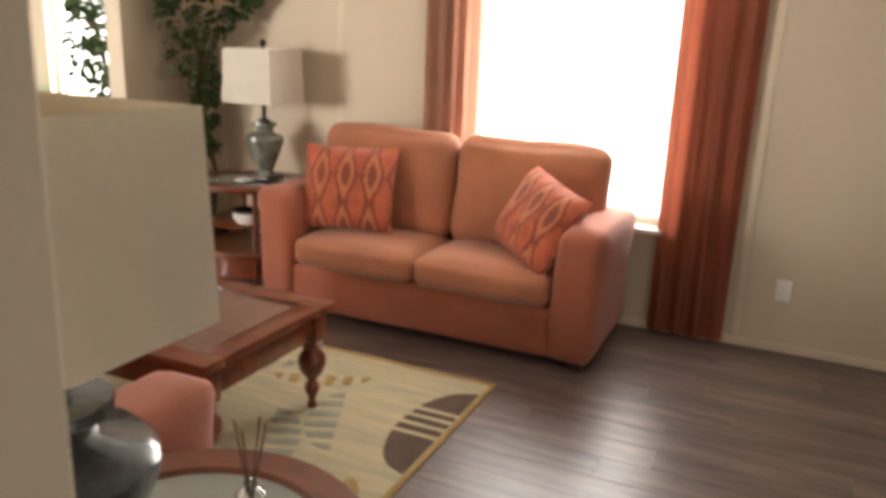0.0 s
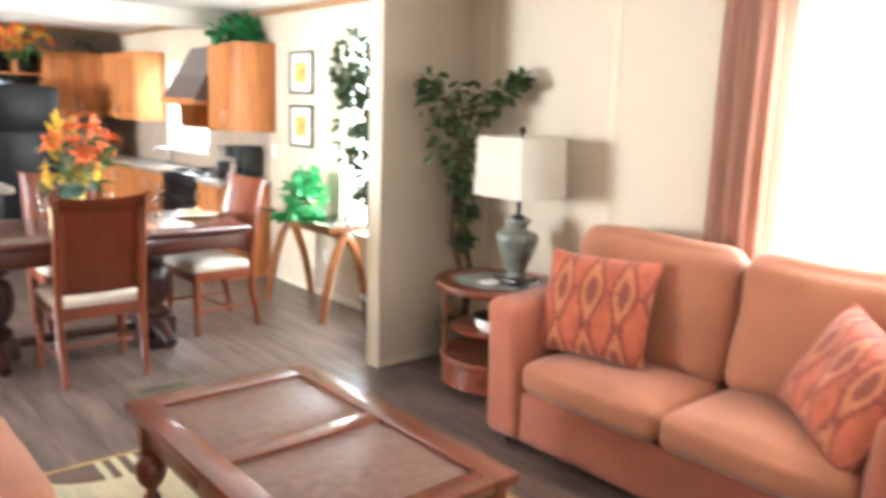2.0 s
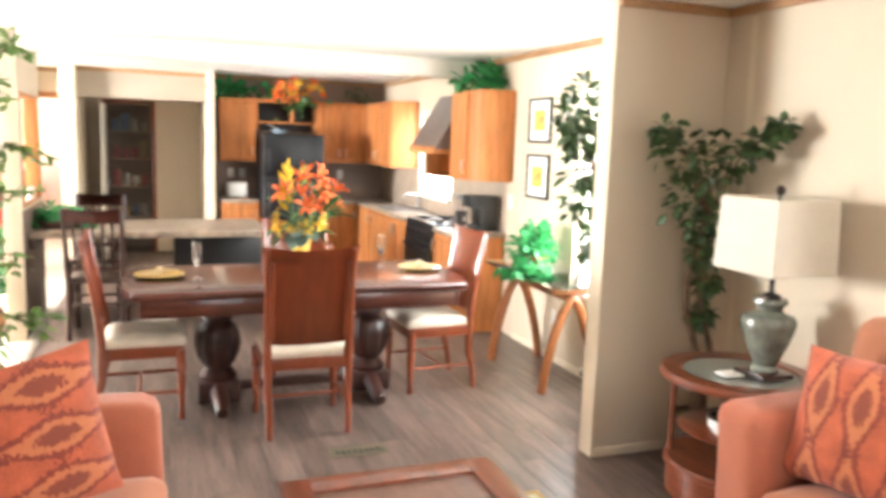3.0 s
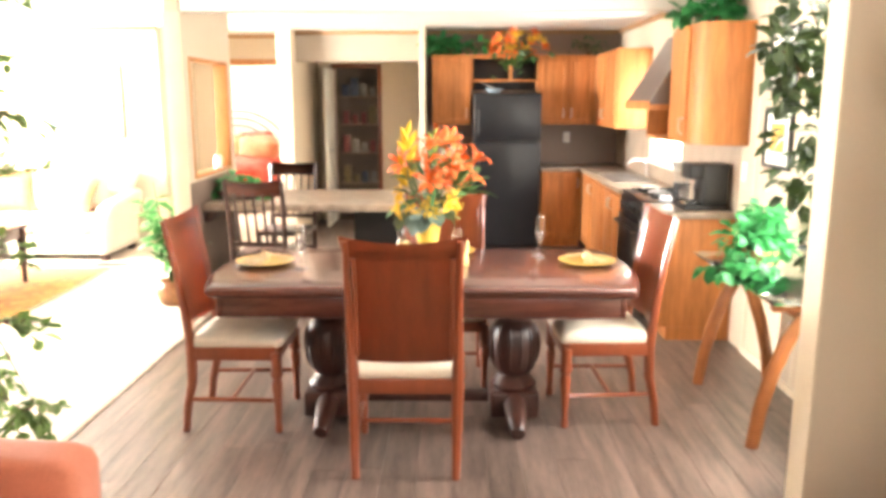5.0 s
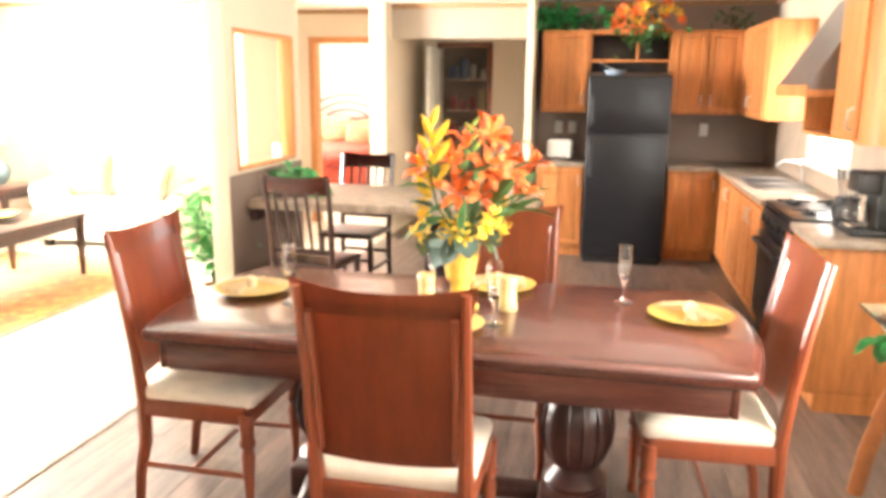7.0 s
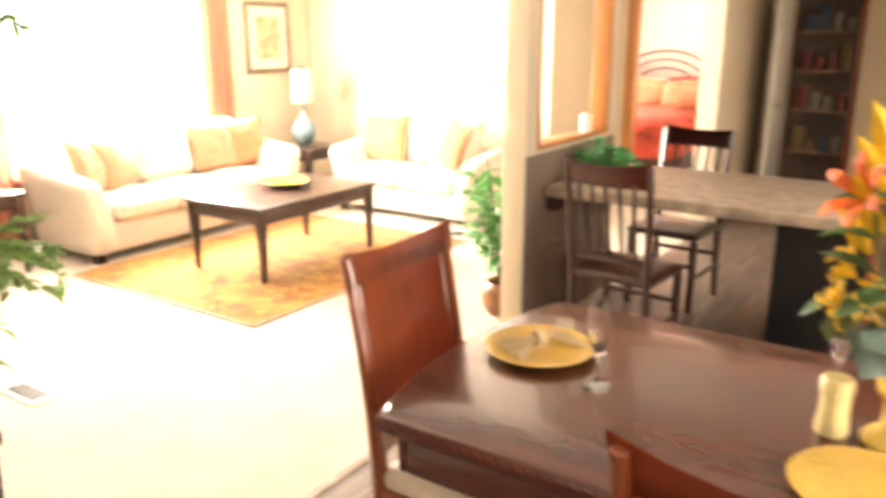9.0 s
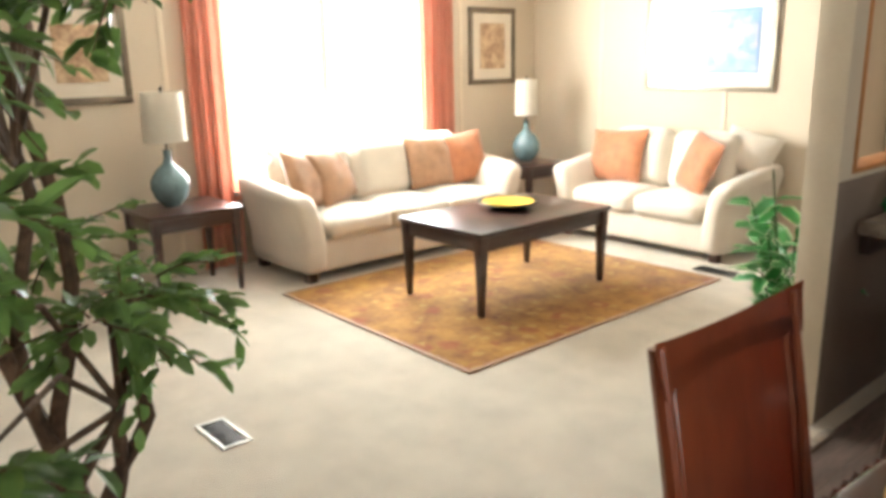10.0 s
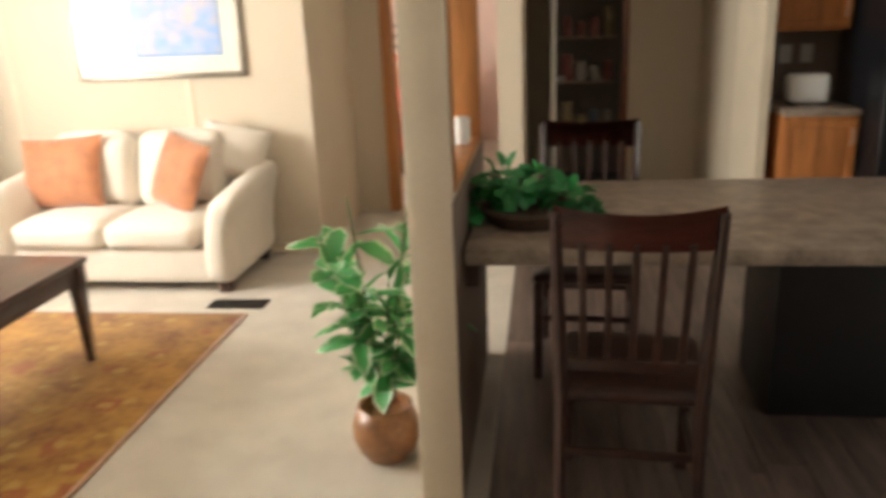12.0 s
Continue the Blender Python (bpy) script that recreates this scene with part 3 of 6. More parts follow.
def window(name, x, y0, y1, z0, z1, sign, mullions, label):
    """Window in a wall along y; sign +1: the outside lies towards +x."""
    w = thing(name, label, "window", (x + sign * 0.09, (y0 + y1) / 2, z0), kind="structure")
    hy, h = (y1 - y0) / 2, z1 - z0
    for nm, b in (("window_frame", (-0.03, 0.03, -hy, -hy + 0.045, 0, h)), ("window_frame", (-0.03, 0.03, hy - 0.045, hy, 0, h)),
                  ("window_frame", (-0.03, 0.03, -hy + 0.045, hy - 0.045, 0, 0.045)), ("window_frame", (-0.03, 0.03, -hy + 0.045, hy - 0.045, h - 0.045, h))):
        part(nm, box(*b, 0.004), WHITEP, w)
    for my in mullions:
        part("mullion", box(-0.025, 0.025, my - 0.02, my + 0.02, 0.045, h - 0.045, 0.003), WHITEP, w)
    cuts = [-hy + 0.045, *sorted(mullions), hy - 0.045]
    for a, b in zip(cuts, cuts[1:]):
        g = part("pane", box(-0.003, 0.003, a + 0.02 * (a != cuts[0]), b - 0.02 * (b != cuts[-1]), 0.045, h - 0.045, 0), WINGLASS, w, smooth=False)
        g.visible_shadow = False
    part("window_sill", box(-sign * 0.11 - 0.03, -sign * 0.11 + 0.05, -hy - 0.02, hy + 0.02, -0.03, -0.002, 0.004), WHITEP, w)
    return w


window("window_1", XE, *WIN_E, 1, [], "tall white-framed sitting room window, blown bright")
window("window_2", XE, *WIN_D, 1, [], "white-framed dining window, blown bright")
window("window_4", XE, *WIN_K, 1, [], "white-framed window over the kitchen sink")
window("window_3", XW, *WIN_W, -1, [0.0], "wide white-framed living room window, blown bright")
for x, y0, y1 in ((XE + 0.75, -2.6, 7.4), (XW - 0.75, 3.2, 7.4)):
    tagged(part("backdrop", box(x - 0.01, x + 0.01, y0, y1, -0.6, 2.9, 0), DAYLIGHT, smooth=False), "blown white daylight outside the windows", "backdrop", kind="structure")
tagged(part("backdrop", box(-4.9, -4.88, 9.0, 11.5, -0.2, 2.6, 0), DAYLIGHT, smooth=False), "blown white daylight outside the unseen bedroom opening", "backdrop", kind="structure")


def drape(x, y0, y1, z0, z1, material, label, folds, depth=0.02):
    bm = bmesh.new()
    n = folds * 8
    rows = []
    for k in range(13):
        z = z0 + (z1 - z0) * k / 12
        row = []
        for i in range(n + 1):
            u = i / n
            y = y0 + (y1 - y0) * u
            a = 1 - 0.35 * k / 12
            row.append(bm.verts.new((x + depth * a * math.cos(u * folds * 2 * math.pi + 0.5 * math.sin(3 * u)) + 0.006 * noise.noise(Vector((u * 4, z * 2, 1))), y, z)))
        rows.append(row)
    for a, b in zip(rows, rows[1:]):
        for i in range(n):
            bm.faces.new([a[i], a[i + 1], b[i + 1], b[i]])
    bmesh.ops.solidify(bm, geom=bm.faces[:], thickness=0.004)
    return tagged(part("drape", bm, material), label, "drape", "window drapes")


drape(XE - 0.055, -0.30, 0.03, 0.02, 2.2, DRAPE_P, "rust pleated drape in light-washed colour beside the window", 4)
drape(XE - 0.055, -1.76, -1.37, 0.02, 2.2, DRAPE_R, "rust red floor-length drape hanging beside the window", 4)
drape(XW + 0.06, 4.02, 4.34, 0.02, 2.2, DRAPE_C, "coral pleated drape hanging beside the wide window", 4)
drape(XW + 0.06, 6.06, 6.40, 0.02, 2.2, DRAPE_C, "coral pleated drape hanging beside the wide window", 4)
drape(XW + 0.05, 5.16, 5.25, 0.6, 2.2, DRAPE_C, "narrow coral drape between the window panes", 2, 0.02)
for x, y0, y1 in ((XE - 0.055, -1.85, 0.12), (XW + 0.06, 3.95, 6.48)):
    rod = thing("curtain_rod", "dark metal curtain rod above the window", "curtain rod", (x, (y0 + y1) / 2, 2.215))
    h = (y1 - y0) / 2
    part("rod", tube([(0, -h, 0), (0, h, 0)], 0.012), DARKMETAL, rod)
    for s in (-1, 1):
        part("finial", lathe([(0.0, -0.03), (0.02, -0.02), (0.028, 0), (0.02, 0.02), (0, 0.03)], 12, m=Matrix.Translation((0, s * h, 0))), DARKMETAL, rod)
        part("bracket", tube([(0, s * h * 0.9, 0), (0.058 if x > 0 else -0.058, s * h * 0.9, 0)], 0.008), DARKMETAL, rod)


# ---- seating ----
def upholstered(name, label, loc, rz, width, depth, arm_h, seat_h, back_h, arm_w, body, seats, nseat, flare, loose=None, feet_h=0.06, over=0.0, arm_r=0.075):
    """Sofa facing its own -y; origin at the floor, middle of the front."""
    s = thing(name, label, "sofa", loc, rz)
    w = width / 2
    part("base", soft(-w + 0.03, w - 0.03, 0.03, depth - 0.04, feet_h, seat_h - 0.15, 0.03, (0, 0.008, 0), 6), body, s)
    part("backrest", soft(-w + arm_w * 0.6, w - arm_w * 0.6, depth - 0.22, depth, feet_h + 0.02, back_h - 0.06 - over, 0.08, (0, 0.02, 0.01), 8, 0.01), body, s)
    for side in (-1, 1):
        bm = soft(-arm_w / 2, arm_w / 2, 0.0, depth - 0.02, feet_h, arm_h, arm_r, (0.012, 0.012, 0.012), 10, 0.006, side)
        for v in bm.verts:
            k = max(0.0, (v.co.z - 0.25) / (arm_h - 0.25))
            v.co.x += side * flare * k ** 1.6
            v.co.z += 0.03 * k * (v.co.y / depth) * (1 if flare > 0.05 else 0)
            if flare > 0.05:
                v.co.z -= 0.05 * k * (1 - v.co.y / depth)
        bmesh.ops.translate(bm, vec=(side * (w - arm_w / 2), 0, 0), verts=bm.verts[:])
        part("armrest", bm, body, s)
    inner = width - 2 * arm_w
    for i in range(nseat):
        a = -inner / 2 + inner * i / nseat
        b = a + inner / nseat
        part("seat_cushion", soft(a + 0.004, b - 0.004, -0.015, depth - 0.22, seat_h - 0.15, seat_h, 0.05, (0, 0.015, 0.028), 12, 0.008, i), seats, s)
        a, b = a - over * (i == 0), b + over * (i == nseat - 1)
        tilt = Matrix.Translation(((a + b) / 2, depth - 0.30, seat_h - 0.02)) @ Matrix.Rotation(radians(-11), 4, 'X')
        part("back_cushion", soft(-(b - a) / 2 + 0.003, (b - a) / 2 - 0.003, -0.10, 0.09, 0, back_h - seat_h + 0.02, 0.085, (0, 0.035, 0.02), 12, 0.012, i + 5, m=tilt), loose or seats, s)
    for x in (-w + 0.08, w - 0.08):
        for y in (0.08, depth - 0.1):
            part("foot", box(x - 0.035, x + 0.035, y - 0.035, y + 0.035, 0, feet_h + 0.02, 0.006), ESPRESSO, s)
    return s


# rust pair in the sitting area
upholstered("rust_loveseat", "rust microfibre loveseat with plump tan cushions", (1.30, -0.305, 0), -90, 1.87, 0.79, 0.68, 0.44, 1.0, 0.22, RUST, RUST_SEAT, 2, 0.03, over=0.125, feet_h=0.035, arm_r=0.05)
upholstered("rust_sofa", "rust microfibre sofa with tan seat cushions", (-0.63, 0.29, 0), 90, 2.04, 0.86, 0.66, 0.44, 0.95, 0.20, RUST, RUST_SEAT, 2, 0.03, over=0.08, feet_h=0.035, arm_r=0.05)
# cream pair in the living room
upholstered("cream_sofa", "cream upholstered sofa with flared arms", (-4.66, 5.36, 0), 90, 2.02, 0.82, 0.65, 0.43, 0.86, 0.20, CREAM, CREAM, 3, 0.09)
upholstered("cream_loveseat", "cream upholstered loveseat with flared arms", (-3.80, 6.68, 0), 0, 1.50, 0.80, 0.62, 0.42, 0.86, 0.18, CREAM, CREAM, 2, 0.09)


def cushion(loc, rz, lean, w, h, t, material, label, seed, spin=0):
    bm = pillow(w, h, t, seed=seed)
    ob = part("cushion", bm, material)
    ob.matrix_world = Matrix.Translation(loc) @ Matrix.Rotation(radians(rz), 4, 'Z') @ Matrix.Rotation(radians(-lean), 4, 'X') @ Matrix.Rotation(radians(spin), 4, 'Y')
    return tagged(ob, label, "cushion")


cushion((1.49, 0.20, 0.468), -76, 19, 0.53, 0.47, 0.17, MEDALLION, "orange medallion-pattern cushion on the rust loveseat", 1)
cushion((1.50, -0.77, 0.455), -125, 26, 0.52, 0.45, 0.18, MEDALLION, "orange medallion-pattern cushion leaning on the loveseat arm", 2, 14)
cushion((-1.19, 0.65, 0.69), 24, 12, 0.46, 0.46, 0.16, MEDALLION, "orange patterned cushion leaning on the rust sofa", 3, 82)
for x, y, rz, m_, sd, sp in ((-4.97, 4.64, 122, SANDY, 4, 6), (-5.04, 4.92, 114, SANDY, 5, -6), (-5.04, 5.80, 92, SANDY, 6, 3), (-5.02, 6.14, 78, COPPER, 7, -5)):
    cushion((x, y, 0.445), rz, 20, 0.47, 0.43, 0.16, m_, "tan woven cushion on the cream sofa" if m_ is SANDY else "copper cushion on the cream sofa", sd, sp)
cushion((-4.24, 7.02, 0.435), -6, 18, 0.58, 0.44, 0.15, COPPER, "copper cushion on the cream loveseat", 8, -4)
cushion((-3.53, 6.99, 0.435), -30, 20, 0.44, 0.44, 0.15, COPPER, "copper cushion leaning on the loveseat arm", 9, 10)
cushion((-3.24, 7.20, 0.58), 14, 28, 0.42, 0.34, 0.15, CREAM, "cream loose cushion tilted on the loveseat arm", 10, 16)
cushion((-5.20, 4.62, 0.44), 62, 14, 0.46, 0.42, 0.16, CREAM, "cream loose cushion on the cream sofa", 11, 5)


# ---- tables ----
TURNED = [(0.016, 0.0), (0.022, 0.008), (0.015, 0.03), (0.018, 0.05), (0.030, 0.075), (0.032, 0.095), (0.018, 0.118), (0.024, 0.132), (0.048, 0.16), (0.058, 0.195), (0.054, 0.225), (0.036, 0.252), (0.030, 0.26), (0.042, 0.27), (0.042, 0.284), (0.034, 0.292), (0.034, 0.30)]


def coffee_table():
    t = thing("coffee_table", "cherry wood coffee table with two inset top panels", "coffee table", (0.11, 0.25, 0.008))
    hx, hy, z = 0.38, 0.62, 0.452
    f = 0.10
    for x0, x1, y0, y1 in ((-hx, -hx + f, -hy, hy), (hx - f, hx, -hy, hy), (-hx + f, hx - f, -hy, -hy + f), (-hx + f, hx - f, hy - f, hy), (-hx + f, hx - f, -0.045, 0.045)):
        part("top_rail", box(x0, x1, y0, y1, z - 0.035, z, 0.005), CHERRY, t)
    for s in (-1, 1):
        y0, y1 = sorted((s * 0.045, s * (hy - f)))
        part("inset_panel", box(-hx + f, hx - f, y0, y1, z - 0.032, z - 0.012, 0.002), mat("woven_leather_top", (0.20, 0.105, 0.075), 0.4, var=0.15, scale=25, fine=120), t)
    for x0, x1, y0, y1 in ((-hx + 0.05, hx - 0.05, -hy + 0.04, -hy + 0.065), (-hx + 0.05, hx - 0.05, hy - 0.065, hy - 0.04), (-hx + 0.04, -hx + 0.065, -hy + 0.065, hy - 0.065), (hx - 0.065, hx - 0.04, -hy + 0.065, hy - 0.065)):
        part("apron", box(x0, x1, y0, y1, z - 0.145, z - 0.035, 0.004), CHERRY, t)
    for s in (-1, 1):
        part("drawer_front", box(-hx + 0.034, -hx + 0.041, s * 0.28 - 0.2, s * 0.28 + 0.2, z - 0.12, z - 0.05, 0.003), CHERRY, t)
    for sx in (-1, 1):
        for sy in (-1, 1):
            m = Matrix.Translation((sx * (hx - 0.065), sy * (hy - 0.065), 0))
            bm = lathe(TURNED, 18, m=m)
            box(-0.04, 0.04, -0.04, 0.04, 0.29, z - 0.036, 0.005, bm=bm, m=m)
            part("leg", bm, CHERRY, t)
    return t


coffee_table()


def square_table(name, label, cx, cy, sx, sy, z, leg, lift=0.0):
    t = thing(name, label, "table", (cx, cy, lift))
    hx, hy = sx / 2, sy / 2
    z -= lift
    part("tabletop", box(-hx, hx, -hy, hy, z - 0.03, z, 0.007), ESPRESSO, t)
    for x0, x1, y0, y1 in ((-hx + 0.03, hx - 0.03, -hy + 0.025, -hy + 0.045), (-hx + 0.03, hx - 0.03, hy - 0.045, hy - 0.025), (-hx + 0.025, -hx + 0.045, -hy + 0.045, hy - 0.045), (hx - 0.045, hx - 0.025, -hy + 0.045, hy - 0.045)):
        part("apron", box(x0, x1, y0, y1, z - 0.115, z - 0.03, 0.003), ESPRESSO, t)
    for ax in (-1, 1):
        for ay in (-1, 1):
            bm = box(-leg, leg, -leg, leg, 0, z - 0.03, 0.003)
            for v in bm.verts:
                k = min(1, 0.45 + 0.55 * (v.co.z / (z - 0.12)))
                v.co.x, v.co.y = v.co.x * k, v.co.y * k
            bmesh.ops.translate(bm, vec=(ax * (hx - leg - 0.012), ay * (hy - leg - 0.012), 0), verts=bm.verts[:])
            part("leg", bm, ESPRESSO, t)
    return t


square_table("coffee_table", "dark espresso coffee table standing on the gold rug", -3.725, 5.27, 0.74, 1.16, 0.51, 0.032, 0.012)
square_table("end_table", "dark espresso end table beside the cream sofa", -5.17, 3.77, 0.52, 0.60, 0.56, 0.028)
square_table("end_table", "dark espresso corner table between cream seats", -5.10, 6.96, 0.52, 0.56, 0.53, 0.028)


INSET = mat("pale_grey_glass", (0.30, 0.31, 0.28), 0.08, var=0.04, scale=3, bump=0.0, coat=0.5)


def oval_table(cx, cy, label, k=1.0):
    t = thing("oval_end_table", label, "end table", (cx, cy, 0))
    sq = (k, k)
    part("tabletop_rim", lathe([(0.245, 0.585), (0.33, 0.58), (0.345, 0.592), (0.345, 0.606), (0.333, 0.618), (0.255, 0.62), (0.245, 0.612), (0.245, 0.585)], 40, squash=sq), CHERRY, t)
    part("glass_inset", lathe([(0, 0.603), (0.246, 0.603), (0.246, 0.611), (0, 0.611)], 40, squash=sq), INSET, t, "pale grey glass inset")
    part("lower_shelf", lathe([(0, 0.17), (0.28, 0.17), (0.30, 0.18), (0.30, 0.20), (0.29, 0.21), (0, 0.21)], 36, squash=sq), CHERRY, t)
    part("shelf_apron", lathe([(0.27, 0.05), (0.285, 0.05), (0.285, 0.17), (0.27, 0.17), (0.27, 0.05)], 36, squash=sq), CHERRY, t)
    part("middle_shelf", lathe([(0, 0.345), (0.24, 0.345), (0.25, 0.352), (0.24, 0.36), (0, 0.36)], 36, squash=sq), CHERRY, t)
    for a in (45, 135, 225, 315):
        x, y = 0.275 * k * math.cos(radians(a)), 0.275 * k * math.sin(radians(a))
        part("leg", tube([(x, y, 0), (x, y, 0.585)], [0.012, 0.016], 10), CHERRY, t)
    return t


oval_table(1.80, 1.08, "round cherry end table with glass top and shelves")
oval_table(-1.13, -1.085, "round cherry end table with glass inset top", 0.97)


def urn_lamp(x, y, z, shade, label, glaze=URN, drop=0.0, fat=1.0):
    l = thing("table_lamp", label, "lamp", (x, y, z))
    part("plinth", box(-0.085, 0.085, -0.085, 0.085, 0, 0.02, 0.004), ESPRESSO, l)
    part("urn", lathe([(0.055, 0.02), (0.06, 0.03), (0.048, 0.05), (0.062, 0.08), (0.092, 0.15), (0.116, 0.225), (0.118, 0.25), (0.105, 0.27), (0.062, 0.282), (0.052, 0.295), (0.056, 0.31), (0.074, 0.328), (0.072, 0.345)], 12, squash=(fat, fat)), glaze, l)
    part("neck", lathe([(0.04, 0.345), (0.04, 0.36), (0.012, 0.37), (0.012, 0.74 - drop), (0.0, 0.74 - drop)], 12), DARKMETAL, l)
    h = 0.175
    tmp = bmesh.new()
    for a, b in (((-h, -h), (h, -h)), ((h, -h), (h, h)), ((h, h), (-h, h)), ((-h, h), (-h, -h))):
        lo, hi = 1.0, 0.94
        tmp.faces.new([tmp.verts.new(p) for p in ((a[0] * lo, a[1] * lo, 0.465 - drop), (b[0] * lo, b[1] * lo, 0.465 - drop), (b[0] * hi, b[1] * hi, 0.78 - drop), (a[0] * hi, a[1] * hi, 0.78 - drop))])
    bmesh.ops.remove_doubles(tmp, verts=tmp.verts[:], dist=0.001)
    bmesh.ops.solidify(tmp, geom=tmp.faces[:], thickness=0.004)
    part("shade", tmp, shade, l, "square linen shade", smooth=False)
    part("spider", tube([(-h * 0.93, 0, 0.75 - drop), (h * 0.93, 0, 0.75 - drop)], 0.003, 6), DARKMETAL, l)
    part("finial", lathe([(0.006, 0.74 - drop), (0.006, 0.79 - drop), (0.016, 0.80 - drop), (0.02, 0.815 - drop), (0.012, 0.83 - drop), (0, 0.835 - drop)], 12), DARKMETAL, l)
    return l


urn_lamp(1.86, 1.00, 0.62, LINEN_W, "grey-green urn lamp with square white shade")
# twin of the lamp above; the shadow on its urn is in the glaze colour
urn_lamp(-1.335, -1.03, 0.62, LINEN, "urn lamp with shadow-darkened glaze and square linen shade", mat("shaded_urn_glaze", (0.05, 0.052, 0.05), 0.2, var=0.2, scale=14, coat=0.4), 0.025, 1.35)


def gourd_lamp(x, y, z, label, r=0.11):
    l = thing("table_lamp", label, "lamp", (x, y, z))
    part("base", lathe([(0.05, 0), (0.06, 0.01), (0.10, 0.05), (0.125, 0.12), (0.12, 0.17), (0.085, 0.23), (0.04, 0.27), (0.026, 0.30), (0.025, 0.35), (0.03, 0.36)], 28), TEAL, l)
    part("stem", tube([(0, 0, 0.35), (0, 0, 0.70)], 0.007), DARKMETAL, l)
    tmp = lathe([(r, 0.41), (r + 0.003, 0.41), (r * 0.95 + 0.003, 0.72), (r * 0.95, 0.72), (r, 0.41)], 32)
    part("shade", tmp, LINEN_W, l, "pale drum shade")
    part("spider", tube([(-r * 0.95, 0, 0.69), (r * 0.95, 0, 0.69)], 0.003, 6), DARKMETAL, l)
    part("finial", lathe([(0.005, 0.69), (0.005, 0.73), (0.012, 0.74), (0, 0.76)], 10), DARKMETAL, l)
    return l


gourd_lamp(-5.24, 3.74, 0.56, "teal gourd lamp with pale drum shade", 0.13)
gourd_lamp(-5.16, 6.98, 0.53, "teal gourd lamp with narrow white shade", 0.10)


# ---- rugs ----
def rug(name, label, x0, x1, y0, y1, material, edge):
    r = thing(name, label, "rug", ((x0 + x1) / 2, (y0 + y1) / 2, 0.0))
    hx, hy = (x1 - x0) / 2, (y1 - y0) / 2
    part("rug_field", box(-hx, hx, -hy, hy, 0.0006, 0.008, 0.003), material, r)
    for b in ((-hx, hx, -hy, -hy + 0.022), (-hx, hx, hy - 0.022, hy), (-hx, -hx + 0.022, -hy + 0.022, hy - 0.022), (hx - 0.022, hx, -hy + 0.022, hy - 0.022)):
        part("binding", box(*b, 0.001, 0.0115, 0.003), edge, r)
    return r


rug("area_rug", "gold and rust woven rug on cream carpet", -4.63, -2.87, 4.15, 6.40, GOLDRUG, SANDY)
fr = rug("area_rug", "cream rug with brown and ochre leaf blocks", -0.55, 1.0, -0.90, 1.42, RUGCREAM, RUGOCHRE)


def leaf_block(cx, cy, a, b, rz, material, slots=0, spans=()):
    """Half-ellipse leaf woven into the pile, cut by pale stripes."""
    bm = bmesh.new()
    strips = slots * 2 + 1
    for u0, u1 in spans or [(-1 + 2 * k / strips, -1 + 2 * (k + 1) / strips) for k in range(0, strips, 2)]:
        lo, hi = [], []
        for i in range(9):
            u = u0 + (u1 - u0) * i / 8
            w = b * math.sqrt(max(0, 1 - u * u))
            lo.append(bm.verts.new((a * u, 0, 0)))
            hi.append(bm.verts.new((a * u, max(w, 0.002), 0)))
        for i in range(8):
            bm.faces.new([lo[i], lo[i + 1], hi[i + 1], hi[i]])
    ex = bmesh.ops.extrude_face_region(bm, geom=bm.faces[:])
    bmesh.ops.translate(bm, vec=(0, 0, 0.0025), verts=[v for v in ex["geom"] if isinstance(v, bmesh.types.BMVert)])
    ob = part("leaf_motif", bm, material, fr, smooth=False)
    ob.matrix_local = pose(cx - 0.225, cy - 0.26, 0.0083, 0, 0, rz)


SPLIT = ((-1, -0.26), (-0.17, -0.06), (0.03, 0.13), (0.22, 0.31), (0.40, 1))
leaf_block(0.50, -0.872, 0.36, 0.19, 0, RUGBROWN, spans=SPLIT)
leaf_block(-0.10, 1.392, 0.36, 0.19, 180, RUGBROWN, spans=SPLIT)
leaf_block(0.38, -0.46, 0.24, 0.13, 24, RUGGREY, 5)
leaf_block(0.10, -0.30, 0.26, 0.14, 204, RUGGREY, 6)
leaf_block(0.70, -0.18, 0.22, 0.10, 112, RUGOCHRE, 5)
leaf_block(0.72, 0.30, 0.30, 0.16, 100, RUGGREY, 6)
leaf_block(-0.15, -0.62, 0.22, 0.18, 150, RUGOCHRE, 5)
leaf_block(0.85, 0.85, 0.25, 0.18, 80, RUGOCHRE, 5)
leaf_block(0.35, 1.05, 0.28, 0.15, 20, RUGGREY, 6)
leaf_block(-0.32, 0.45, 0.28, 0.16, 268, RUGGREY, 5)


